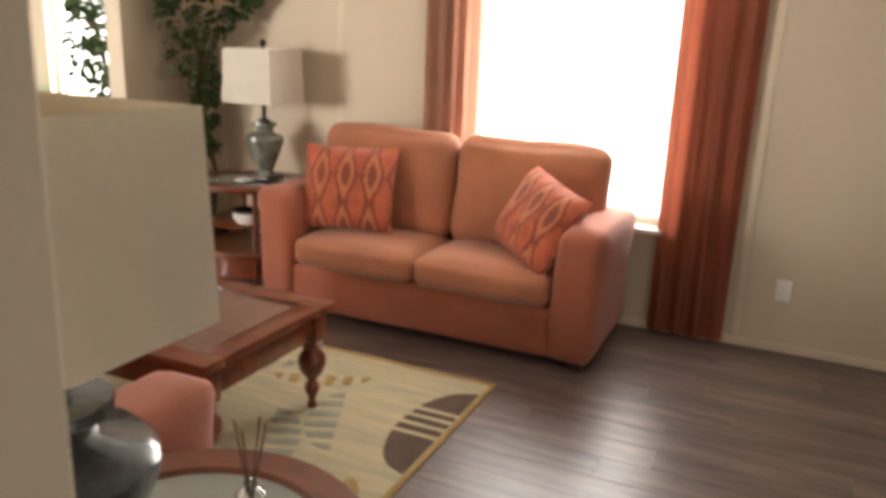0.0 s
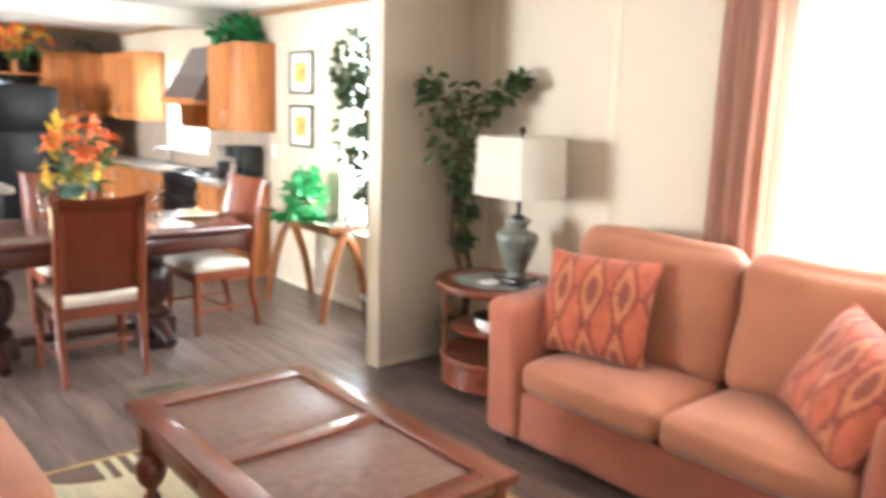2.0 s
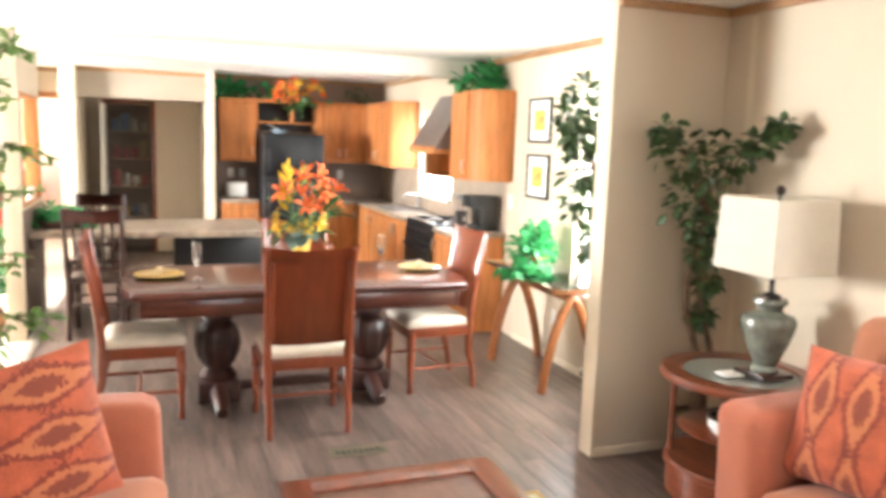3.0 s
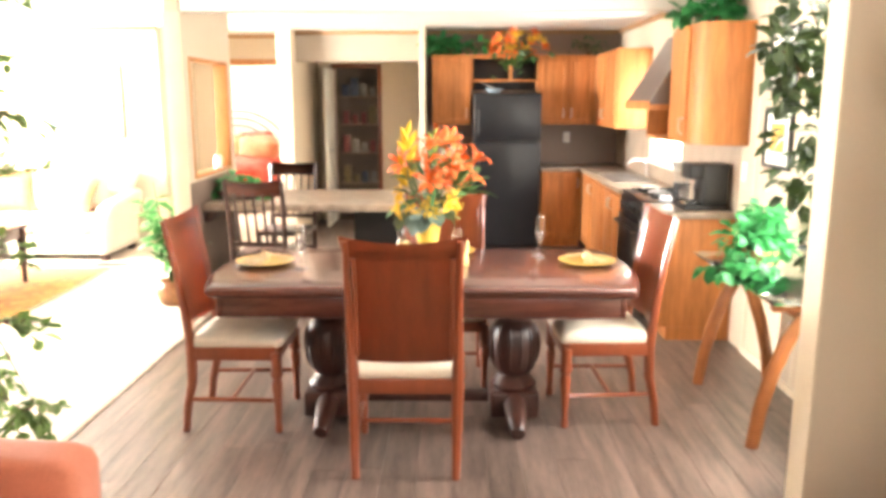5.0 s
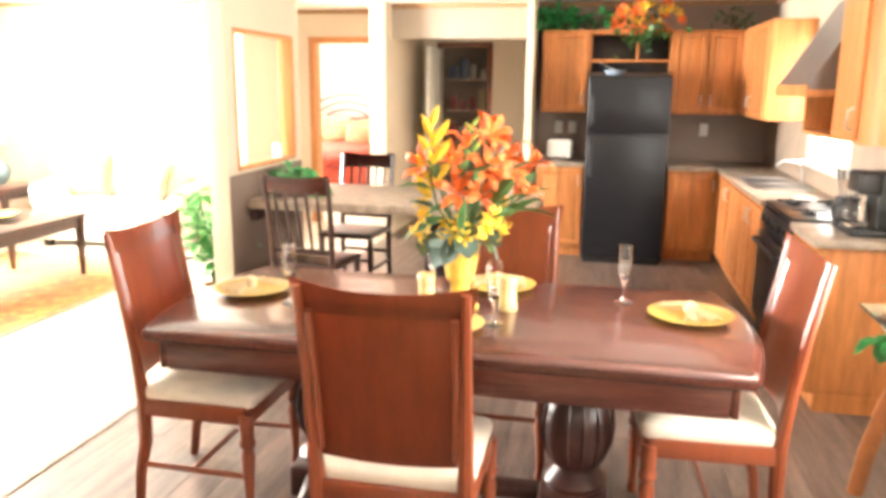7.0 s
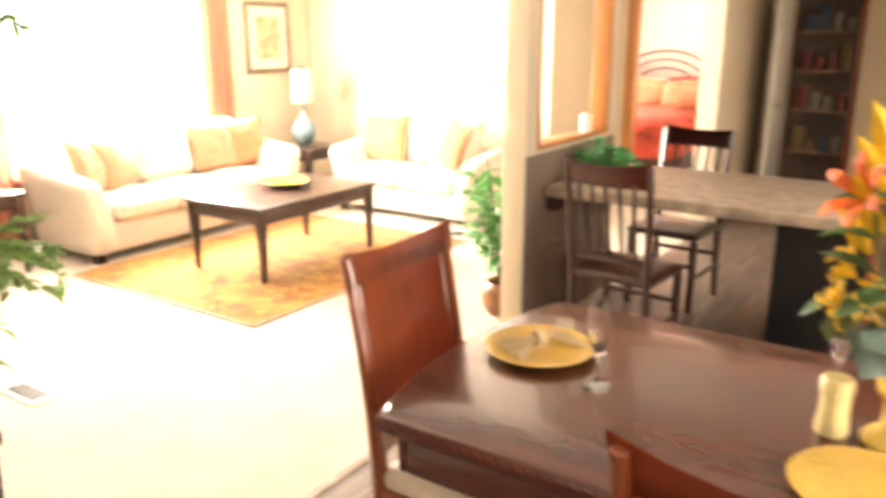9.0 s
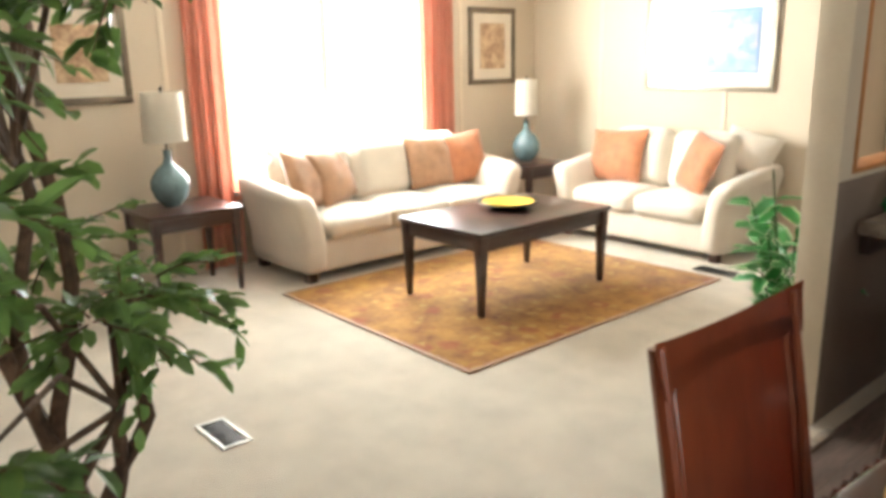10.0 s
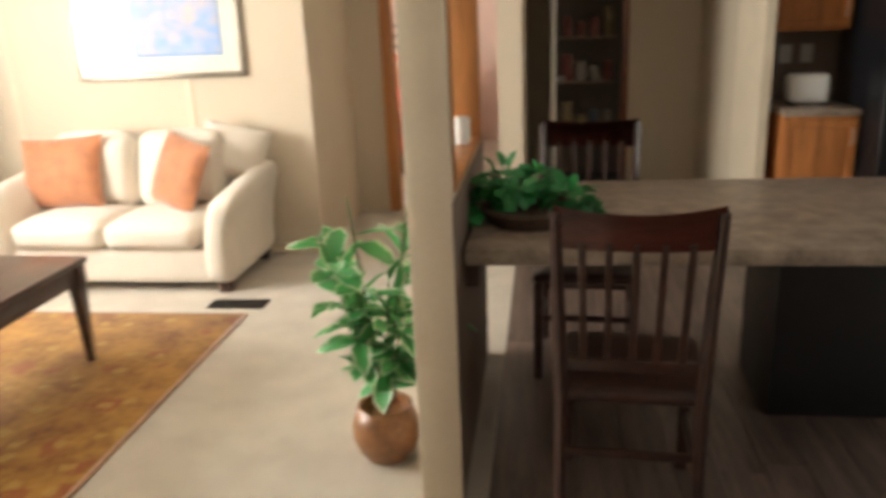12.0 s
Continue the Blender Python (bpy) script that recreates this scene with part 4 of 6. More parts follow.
# ---- dining ----
def dining_table():
    t = thing("dining_table", "dark mahogany double-pedestal dining table", "dining table", (0.175, 3.07, 0))
    bm = bmesh.new()
    pts = []
    hx, hy = 0.955, 0.465
    for i in range(13):
        a = -1 + 2 * i / 12
        pts.append((hx + 0.07 * (1 - a * a) - 0.02, a * hy * 0.97))
    ring = pts + [(-x, -y) for x, y in pts]
    prof = [(0.975, 0.712), (0.99, 0.716), (1.0, 0.728), (1.0, 0.742), (0.99, 0.756), (0.978, 0.76)]
    rows = [[bm.verts.new((x * k, y * (k - 0.012 * (1 - k) * 40 * 0), z)) for x, y in ring] for k, z in prof]
    n = len(ring)
    for a, b in zip(rows, rows[1:]):
        for i in range(n):
            j = (i + 1) % n
            bm.faces.new([a[i], a[j], b[j], b[i]])
    bm.faces.new(rows[-1])
    bm.faces.new(rows[0][::-1])
    bmesh.ops.recalc_face_normals(bm, faces=bm.faces[:])
    part("tabletop", bm, MAHOG, t)
    # carved rope edge
    bm = bmesh.new()
    for i in range(n):
        x0, y0 = ring[i]
        x1, y1 = ring[(i + 1) % n]
        L = math.hypot(x1 - x0, y1 - y0)
        for k in range(max(1, int(L / 0.03))):
            u = (k + 0.5) / max(1, int(L / 0.03))
            x, y = x0 + (x1 - x0) * u, y0 + (y1 - y0) * u
            box(-0.011, 0.011, -0.006, 0.006, -0.010, 0.010, 0, bm=bm, m=Matrix.Translation((x, y, 0.735)) @ Matrix.Rotation(math.atan2(y1 - y0, x1 - x0), 4, 'Z') @ Matrix.Rotation(0.5, 4, 'Y'))
    part("rope_edge", bm, MAHOG, t)
    for b in ((-0.875, 0.875, -0.42, -0.395), (-0.875, 0.875, 0.395, 0.42), (-0.90, -0.875, -0.42, 0.42), (0.875, 0.90, -0.42, 0.42)):
        part("apron", box(*b, 0.615, 0.713, 0.005), MAHOG, t)
    for sx in (-0.475, 0.445):
        m = Matrix.Translation((sx, 0, 0))
        bm = lathe([(0.10, 0.14), (0.115, 0.17), (0.09, 0.20), (0.075, 0.22), (0.10, 0.25), (0.118, 0.31), (0.125, 0.37), (0.118, 0.43), (0.10, 0.475), (0.075, 0.50), (0.09, 0.515), (0.085, 0.53), (0.075, 0.56), (0.10, 0.60), (0.11, 0.615)], 24, m=m)
        part("pedestal", bm, PEDESTAL, t, "turned bulbous pedestal")
        for k in range(14):
            a = 2 * math.pi * k / 14
            bm = tube([(0.098 * math.cos(a), 0.098 * math.sin(a), 0.25), (0.119 * math.cos(a), 0.119 * math.sin(a), 0.31), (0.126 * math.cos(a), 0.126 * math.sin(a), 0.37), (0.119 * math.cos(a), 0.119 * math.sin(a), 0.43), (0.10 * math.cos(a), 0.10 * math.sin(a), 0.475)], [0.004, 0.007, 0.008, 0.007, 0.003], 6, m=m)
            part("carved_rib", bm, PEDESTAL, t)
        for sy in (-1, 1):
            part("foot", tube([(sx, 0, 0.10), (sx, sy * 0.14, 0.09), (sx, sy * 0.23, 0.062), (sx, sy * 0.30, 0.045), (sx, sy * 0.33, 0.034)], [0.060, 0.056, 0.048, 0.044, 0.033], 10), PEDESTAL, t)
        part("plinth", box(sx - 0.12, sx + 0.12, -0.12, 0.12, 0.02, 0.145, 0.015), PEDESTAL, t)
    part("stretcher", box(-0.38, 0.32, -0.035, 0.035, 0.07, 0.12, 0.008), PEDESTAL, t)
    return t


dining_table()


def dining_chair(w=0.215):
    """Faces its own +y; origin on the floor under the back."""
    c = thing("dining_chair", "red cherry dining chair with ivory upholstered seat", "chair", group="chairs round the dining table")
    curve = [(0.02, 0.0), (-0.02 + 0.03, 0.12), (0.015, 0.25), (0.02, 0.42), (0.0, 0.60), (-0.03, 0.80), (-0.07, 1.02)]
    for s in (-1, 1):
        pts = [(s * (w - 0.004 + 0.015 * (z / 1.0)), y - (0.05 * (1 - z / 0.25) if z < 0.25 else 0), z) for y, z in curve]
        part("rear_leg", tube(pts, [0.018, 0.02, 0.024, 0.026, 0.020, 0.016, 0.014], 8), CHERRY_CH, c)
        fx = s * (w + 0.01)
        part("front_leg", lathe([(0.016, 0), (0.02, 0.02), (0.015, 0.05), (0.02, 0.16), (0.027, 0.24), (0.02, 0.27), (0.03, 0.285), (0.03, 0.30), (0.024, 0.31), (0.026, 0.33), (0.026, 0.40)], 14, m=Matrix.Translation((fx, 0.42, 0))), CHERRY_CH, c)
        part("side_stretcher", tube([(s * w, -0.01, 0.16), (fx, 0.42, 0.16)], 0.011, 8), CHERRY_CH, c)
        part("side_rail", box(fx - 0.014 if s > 0 else fx - 0.012, fx + 0.012 if s > 0 else fx + 0.014, 0.03, 0.42, 0.36, 0.425, 0.004), CHERRY_CH, c)
    part("front_rail", box(-w, w, 0.41, 0.435, 0.355, 0.425, 0.004), CHERRY_CH, c)
    part("rear_rail", box(-w, w, 0.005, 0.03, 0.36, 0.425, 0.004), CHERRY_CH, c)
    part("cross_stretcher", tube([(-w, 0.2, 0.16), (w, 0.2, 0.16)], 0.011, 8), CHERRY_CH, c)
    part("seat", soft(-w - 0.02, w + 0.02, 0.02, 0.45, 0.41, 0.475, 0.03, (0, 0.006, 0.022), 10, 0.003), SEATCLOTH, c, "ivory cloth seat pad")
    # back: framed panel, curved and raked, with a crowned top
    def sheet(z0, z1, half, thick, top_curve, push):
        bm = bmesh.new()
        nx, nz = 12, 12
        rows = []
        for k in range(nz + 1):
            row = []
            for i in range(nx + 1):
                u = -1 + 2 * i / nx
                v = k / nz
                z = z0 + (z1 - z0) * v + top_curve * (v ** 3) * (u * u)
                y = np.interp(z, [q for _, q in curve], [p for p, _ in curve]) - 0.028 * (1 - u * u) + push
                row.append(bm.verts.new((u * half * (1 + 0.07 * v), y, z)))
            rows.append(row)
        for a, b in zip(rows, rows[1:]):
            for i in range(nx):
                bm.faces.new([a[i], a[i + 1], b[i + 1], b[i]])
        bmesh.ops.solidify(bm, geom=bm.faces[:], thickness=thick)
        bmesh.ops.bevel(bm, geom=[e for e in bm.edges if len(e.link_faces) == 2 and e.calc_face_angle() > 1.2], offset=0.003, segments=2, affect='EDGES')
        return bm
    part("back_panel", sheet(0.53, 0.98, w + 0.002, 0.016, 0.0, 0.010), CHERRY_CH, c, "smooth veneered back panel")
    part("top_rail", sheet(0.945, 1.012, w + 0.022, 0.030, 0.026, 0.014), CHERRY_CH, c)
    part("lower_rail", sheet(0.50, 0.55, w, 0.028, 0.0, 0.014), CHERRY_CH, c)
    for s in (-1, 1):
        part("back_stile", tube([(s * (w - 0.022 + 0.012 * (z - 0.5)), float(np.interp(z, [q for _, q in curve], [p for p, _ in curve])) - 0.006, z) for z in (0.53, 0.65, 0.8, 0.95)], 0.012, 6), CHERRY_CH, c)
    return c


ch = dining_chair()
ch.matrix_world = pose(0.12, 2.40, 0)
ch2 = dining_chair(0.2)
tagged(copy_thing(ch2, pose(-0.935, 3.03, 0, 0, 0, -90)), "red cherry dining chair at the table end, ivory seat")
ch2.matrix_world = pose(1.265, 3.13, 0, 0, 0, 93)
tagged(ch2, "red cherry dining chair at the table end, ivory seat")
tagged(copy_thing(ch2, pose(0.27, 3.72, 0, 0, 0, 180)), "red cherry dining chair on the kitchen side")


def plate(x, y, rz, napkin=True):
    p = part("dinner_plate", lathe([(0, 0.004), (0.07, 0.0), (0.08, 0.003), (0.14, 0.016), (0.143, 0.019), (0.135, 0.019), (0.085, 0.009), (0, 0.008)], 36), GOLD)
    p.matrix_world = pose(x, y, 0.7605)
    tagged(p, "round gold charger plate on the dining table", "plate", "place settings")
    if napkin:
        nk = thing("napkin", "cream napkin folded through a ring", "napkin", (x, y, 0.771), rz, group="place settings")
        for s in (-1, 1):
            bm = bmesh.new()
            rows = []
            for k in range(7):
                v = k / 6
                wdt = 0.018 + 0.055 * v
                rows.append([bm.verts.new((s * (0.015 + 0.085 * v), wdt * u, 0.014 + 0.010 * math.cos(u * 9) * v + 0.018 * (1 - v))) for u in np.linspace(-1, 1, 9)])
            for a, b in zip(rows, rows[1:]):
                for i in range(8):
                    bm.faces.new([a[i], a[i + 1], b[i + 1], b[i]])
            bmesh.ops.solidify(bm, geom=bm.faces[:], thickness=0.006)
            bmesh.ops.recalc_face_normals(bm, faces=bm.faces[:])
            part("fan", bm, NAPKIN, nk)
        part("ring", lathe([(0.016, -0.012), (0.022, -0.012), (0.024, 0), (0.022, 0.012), (0.016, 0.012), (0.016, -0.012)], 16, m=pose(0, 0, 0.026, 0, 90, 0)), NAPKIN, nk)


plate(-0.62, 3.12, 60)
plate(0.98, 3.15, 110)
plate(0.17, 2.86, 20, False)
plate(0.29, 3.40, 10)


def flute(x, y):
    f = thing("champagne_flute", "clear glass champagne flute on the dining table", "glass", (x, y, 0.7605), group="place settings")
    part("foot", lathe([(0, 0.0), (0.034, 0.0), (0.034, 0.003), (0.008, 0.008), (0.004, 0.02), (0, 0.02)], 20), GLASS, f)
    part("stem", lathe([(0.0, 0.02), (0.004, 0.02), (0.0035, 0.05), (0.005, 0.07), (0, 0.072)], 10), GLASS, f)
    part("bowl", lathe([(0.0, 0.072), (0.006, 0.073), (0.020, 0.10), (0.026, 0.14), (0.024, 0.215), (0.0225, 0.215), (0.0245, 0.14), (0.018, 0.103), (0.0, 0.08)], 20), GLASS, f)


for x, y in ((-0.416, 3.01), (0.76, 3.295), (0.05, 3.28), (0.335, 2.92)):
    flute(x, y)
SHAKER = mat("pale_yellow_glaze", (0.70, 0.58, 0.27), 0.3, var=0.08, scale=20)
for x, y in ((0.072, 3.075), (0.36, 3.10)):
    j = thing("shaker_jar", "small pale yellow shaker jar on the table", "jar", (x, y, 0.7605))
    part("body", lathe([(0, 0), (0.031, 0), (0.033, 0.006), (0.028, 0.05), (0.030, 0.09), (0.026, 0.094)], 20), SHAKER, j)
    part("lid", lathe([(0.026, 0.094), (0.032, 0.096), (0.032, 0.116), (0.028, 0.122), (0, 0.123)], 20), SHAKER, j)

vase = thing("flower_vase", "yellow footed vase of orange and yellow lilies", "vase", (0.19, 3.09, 0.7605))
part("foot", lathe([(0, 0), (0.066, 0), (0.068, 0.008), (0.060, 0.018), (0.038, 0.034), (0.033, 0.055), (0.034, 0.085), (0.040, 0.098)], 28), YELLOW, vase)
part("body", lathe([(0.040, 0.098), (0.047, 0.104), (0.052, 0.13), (0.070, 0.22), (0.078, 0.255), (0.085, 0.262), (0.085, 0.272), (0.076, 0.272), (0.068, 0.225), (0.045, 0.115), (0, 0.11)], 28), YELLOW, vase)
rng = random.Random(7)
stems = bmesh.new()
SIDE, DEEP = Vector((0.92, 0.40, 0)), Vector((-0.40, 0.92, 0))
# sideways, depth and height of each open lily over the vase foot
HEADS = [SIDE * a + DEEP * b + Vector((0, 0, c)) for a, b, c in (
    (0.23, -0.02, 0.50), (0.15, 0.05, 0.52), (0.07, -0.06, 0.60), (0.02, 0.03, 0.56), (-0.12, -0.03, 0.50), (0.05, -0.10, 0.49), (0.11, -0.08, 0.44),
    (-0.03, -0.09, 0.42), (0.0, 0.10, 0.50), (0.17, -0.06, 0.40), (-0.06, 0.08, 0.46), (0.09, 0.11, 0.58), (-0.01, -0.02, 0.48), (0.19, 0.08, 0.44), (0.04, -0.05, 0.40))]
SPIKES = [SIDE * a + DEEP * b + Vector((0, 0, c)) for a, b, c in ((-0.11, -0.02, 0.60), (-0.07, 0.06, 0.57), (0.05, 0.05, 0.62))]
for p in HEADS + SPIKES:
    tube([(0, 0, 0.12), (p.x * 0.25, p.y * 0.25, 0.28), (p.x * 0.75, p.y * 0.75, p.z * 0.74), p], 0.004, 5, bm=stems)
part("stem", stems, LEAF_MID, vase)


def lily(p, out, size, rng2, bm):
    out = Vector(out).normalized()
    s = out.orthogonal().normalized()
    t2 = out.cross(s)
    for k in range(6):
        a = 2 * math.pi * k / 6 + rng2.uniform(-.15, .15)
        d = math.cos(a) * s + math.sin(a) * t2
        side = out.cross(d)
        prev = None
        for v, rad, hgt, wd in ((0, 0.05, 0, 0.03), (1, 0.3, 0.45, 0.15), (2, 0.65, 0.75, 0.19), (3, 0.95, 0.75, 0.10), (4, 1.1, 0.62, 0.01)):
            c = p + size * (rad * d + hgt * out)
            row = (bm.verts.new(c - side * wd * size), bm.verts.new(c + out * 0.04 * size), bm.verts.new(c + side * wd * size))
            if prev:
                bm.faces.new([prev[0], prev[1], row[1], row[0]])
                bm.faces.new([prev[1], prev[2], row[2], row[1]])
            prev = row


def spike(p, bm, n=8, rise=0.034, size=0.085):
    """Upright stalk of pointed bracts set by turns on both sides."""
    for k in range(n):
        c = p + Vector((0, 0, (k - n * 0.75) * rise))
        out = SIDE * (1 if k % 2 else -1) * (0.55 - 0.05 * k) + DEEP * 0.25 * math.sin(k * 2.1) + Vector((0, 0, 0.9))
        out.normalize()
        w = out.cross(DEEP).normalized()
        L = size * (1.1 - 0.04 * k)
        rows = []
        for u, g in ((0, 0.05), (0.3, 0.20), (0.65, 0.16), (1.0, 0.01)):
            q = c + out * L * u + SIDE * 0.012 * u * u * (1 if k % 2 else -1)
            rows.append((bm.verts.new(q - w * g * L), bm.verts.new(q - DEEP * g * L * 0.8), bm.verts.new(q + w * g * L), bm.verts.new(q + DEEP * g * L * 0.8)))
        for r0, r1 in zip(rows, rows[1:]):
            for i in range(4):
                bm.faces.new([r0[i], r0[(i + 1) % 4], r1[(i + 1) % 4], r1[i]])
    return bm


BUD = mat("green_bud", (0.30, 0.42, 0.08), 0.6, var=0.2, scale=14)
for k, p in enumerate(SPIKES):
    part("flower_spike", spike(p, bmesh.new(), *((8, 0.034, 0.095), (6, 0.034, 0.085), (6, 0.022, 0.045))[k]), BUD if k == 2 else PETAL_Y, vase, "green bud spike" if k == 2 else "upright yellow bract spike")
for k, p in enumerate(HEADS):
    bm = bmesh.new()
    lily(p, (p.x * 2, p.y * 2 - 0.08, 0.12 if k % 3 else 0.5), rng.uniform(0.070, 0.092), rng, bm)
    part("lily", bm, PETAL_O, vase, "open orange lily")
bm = bmesh.new()
for k in range(30):
    a = rng.uniform(0, 6.28)
    p = Vector((0.13 * math.cos(a), 0.12 * math.sin(a), rng.uniform(0.27, 0.36)))
    lily(p, (p.x, p.y, rng.uniform(-.1, .1)), rng.uniform(0.03, 0.045), rng, bm)
part("small_blossom", bm, PETAL_Y, vase, "small yellow filler blossoms")
bm = bmesh.new()
leaves(bm, 34, lambda q: ((lambda a, r: (Vector((0.04 + r * math.cos(a), r * math.sin(a), q.uniform(0.26, 0.52))), (math.cos(a), math.sin(a), 0.5)))(q.uniform(0, 6.28), q.uniform(0.05, 0.18))), 0.15, 0.045, 5, 0.0)
part("foliage", bm, LEAF_MID, vase)
bm = bmesh.new()
leaves(bm, 12, lambda q: ((lambda a: (Vector((0.08 * math.cos(a), 0.08 * math.sin(a), 0.27)), (math.cos(a), math.sin(a), 0.0)))(q.uniform(0, 6.28))), 0.12, 0.10, 6, 0.3)
part("broad_leaf", bm, mat("blue_green_leaf", (0.10, 0.16, 0.13), 0.6, var=0.2), vase)

# glass console with bent-wood legs by the dining window
con = thing("console_table", "glass-topped console table on bent amber wood legs", "console table", (1.88, 3.06, 0))
part("glass_top", box(-0.23, 0.22, -0.56, 0.56, 0.715, 0.73, 0.003), GREENGLASS, con, "green-edged glass top")
for yy in (-0.36, 0.44):
    arch = [(0.20, 0.0), (0.175, 0.18), (0.13, 0.36), (0.075, 0.51), (0.025, 0.60), (0.0, 0.625)]
    for s in (-1, 1):
        part("leg", tube([(s * x, yy + 0.012 * s * (1 - z), z) for x, z in arch], [0.031, 0.033, 0.034, 0.034, 0.031, 0.028], 10, flat=0.7), BENTWOOD, con)
    part("top_block", box(-0.16, 0.16, yy - 0.025, yy + 0.025, 0.64, 0.7145, 0.012), BENTWOOD, con)
part("stretcher", box(-0.022, 0.022, -0.36, 0.44, 0.585, 0.655, 0.008), BENTWOOD, con)


# ---- greenery ----
def bush(name, label, loc, r, count, length, width, material, seed, pot=None, droop=0.4, category="plant"):
    b = thing(name, label, category, loc)
    rng2 = random.Random(seed)
    blobs = [(Vector((rng2.gauss(0, r[0] * .55), rng2.gauss(0, r[1] * .55), r[2] * rng2.uniform(0.2, 1))), rng2.uniform(.35, .6)) for _ in range(7)]

    def place(q):
        c, k = q.choice(blobs)
        d = Vector((q.gauss(0, 1), q.gauss(0, 1), q.gauss(0.2, .8))).normalized()
        return c + Vector((d.x * r[0], d.y * r[1], d.z * r[2] * .6)) * k * q.uniform(.5, 1), d
    stems2 = bmesh.new()
    for c, k in blobs:
        tube([(0, 0, 0), tuple(c * 0.5 + Vector((0, 0, 0.02))), tuple(c)], [0.006, 0.004, 0.002], 5, bm=stems2)
    part("stem", stems2, BARK, b)
    part("foliage", leaves(bmesh.new(), count, place, length, width, seed, droop), material, b)
    if pot:
        part("pot", pot[0], pot[1], b, pot[2])
    return b


def pot_mesh(r0, r1, h, z=0.0):
    return lathe([(0, z), (r0, z), (r1, z + h - 0.02), (r1 + 0.012, z + h - 0.018), (r1 + 0.012, z + h), (r1 - 0.008, z + h), (r1 - 0.02, z + h - 0.05), (0, z + h - 0.05)], 28)


def tree(name, label, loc, base_z, stems_to, clusters, count, length, width, material, seed, pot_h, pot_r, twigs=0):
    t = thing(name, label, "tree", loc)
    part("planter", pot_mesh(pot_r * 0.75, pot_r, pot_h), WICKER, t, "dark planter")
    part("moss", lathe([(0, pot_h - 0.05), (pot_r * 0.9, pot_h - 0.05), (pot_r * 0.8, pot_h - 0.01), (0, pot_h + 0.02)], 24), MOSS, t)
    rng2 = random.Random(seed)
    for k, (x, y, z) in enumerate(stems_to):
        a = 2.1 * k
        z0 = pot_h * 0.8
        p0 = Vector((0.04 * math.cos(a), 0.04 * math.sin(a), z0))
        p3 = Vector((x, y, z))
        pts = [p0 + (p3 - p0) * u + Vector((0.05 * math.sin(u * 7 + k), 0.05 * math.cos(u * 6 + 2 * k), 0)) * (u * (1 - u) * 4) ** .5 for u in [k2 / 8 for k2 in range(9)]]
        part("trunk", tube(pts, list(np.linspace(0.019, 0.010, 9)), 8), BARK, t)
    limbs = bmesh.new()
    for c in clusters:
        src = min(stems_to, key=lambda s: (Vector(s) - Vector(c[:3])).length)
        tube([Vector(src) * 0.8 + Vector((0, 0, 0.1)), (Vector(src) + Vector(c[:3])) / 2 + Vector((0, 0, 0.04)), c[:3]], [0.007, 0.005, 0.002], 5, bm=limbs)
    part("limb", limbs, BARK, t)

    def place(q):
        c = q.choice(clusters)
        d = Vector((q.gauss(0, 1), q.gauss(0, 1), q.gauss(0, .8))).normalized()
        return Vector(c[:3]) + d * c[3] * q.uniform(.25, 1) ** .6, d
    if not twigs:
        part("crown", leaves(bmesh.new(), count, place, length, width, seed), material, t)
        return t
    crown, shoots, q = bmesh.new(), bmesh.new(), random.Random(seed + 1)
    for c in clusters:
        for k in range(max(4, int(twigs * c[3] / 0.12))):
            d = Vector((q.gauss(0, 1), q.gauss(0, 1), q.gauss(0.1, .5))).normalized()
            base, L = Vector(c[:3]) + d * c[3] * 0.15, c[3] * q.uniform(0.8, 1.5)
            line = [base + d * L * u + Vector((0, 0, -0.35 * L * u * u)) for u in (0, 0.25, 0.5, 0.75, 1.0)]
            tube(line, [0.0025, 0.002, 0.002, 0.0015, 0.001], 4, bm=shoots)

            def along(r, line=line, d=d):
                u = r.uniform(0.1, 3.99)
                p = line[int(u)].lerp(line[int(u) + 1], u - int(u))
                side = d.cross(Vector((0, 0, 1))).normalized() * r.choice((-1, 1))
                return p, d * 0.9 + side * 0.9
            leaves(crown, 13, along, length, width, q.randrange(9999), 0.25)
    tagged(part("twig", shoots, BARK, t), kind="stuff")
    part("crown", crown, material, t)
    return t


tree("ficus_tree", "artificial ficus tree with glossy green leaves", (-1.77, 2.185, 0), 0, [(-0.05, -0.02, 1.35), (0.13, 0.07, 0.98), (0.09, 0.11, 1.0), (-0.12, -0.1, 1.6), (0.02, -0.04, 1.5)],
     [(0.10, 0.08, 1.06, .11), (0.22, 0.0, 1.08, .11), (0.0, 0.16, 1.06, .13), (-0.2, 0.05, 1.10, .14), (-0.05, 0.12, 1.62, .14), (0.10, 0.06, 1.58, .10), (0.24, 0.0, 1.54, .07), (-0.25, -0.1, 1.5, .2), (0.10, -0.14, 1.72, .15), (0.0, 0.1, 1.9, .16), (0.36, -0.15, 1.28, .10), (0.38, -0.22, 1.20, .09), (0.48, -0.24, 0.64, .09), (-0.1, -.22, 1.8, .18), (0.37, -0.18, 1.64, .11), (0.36, -0.22, 1.84, .1), (-0.3, -0.1, 1.28, .13), (0.40, -0.24, 1.45, .10), (0.56, -0.24, 1.75, .10), (0.56, -0.25, 1.53, .12), (0.58, -0.25, 1.30, .12), (0.57, -0.24, 1.06, .12), (0.60, -0.38, 0.84, .10), (0.62, -0.42, 0.58, .10), (0.72, -0.44, 0.58, .08), (0.62, -0.25, 1.90, .10), (0.10, 0.15, 1.60, .11)],
     0, 0.052, 0.024, LEAF_FICUS, 21, 0.57, 0.10, 8)
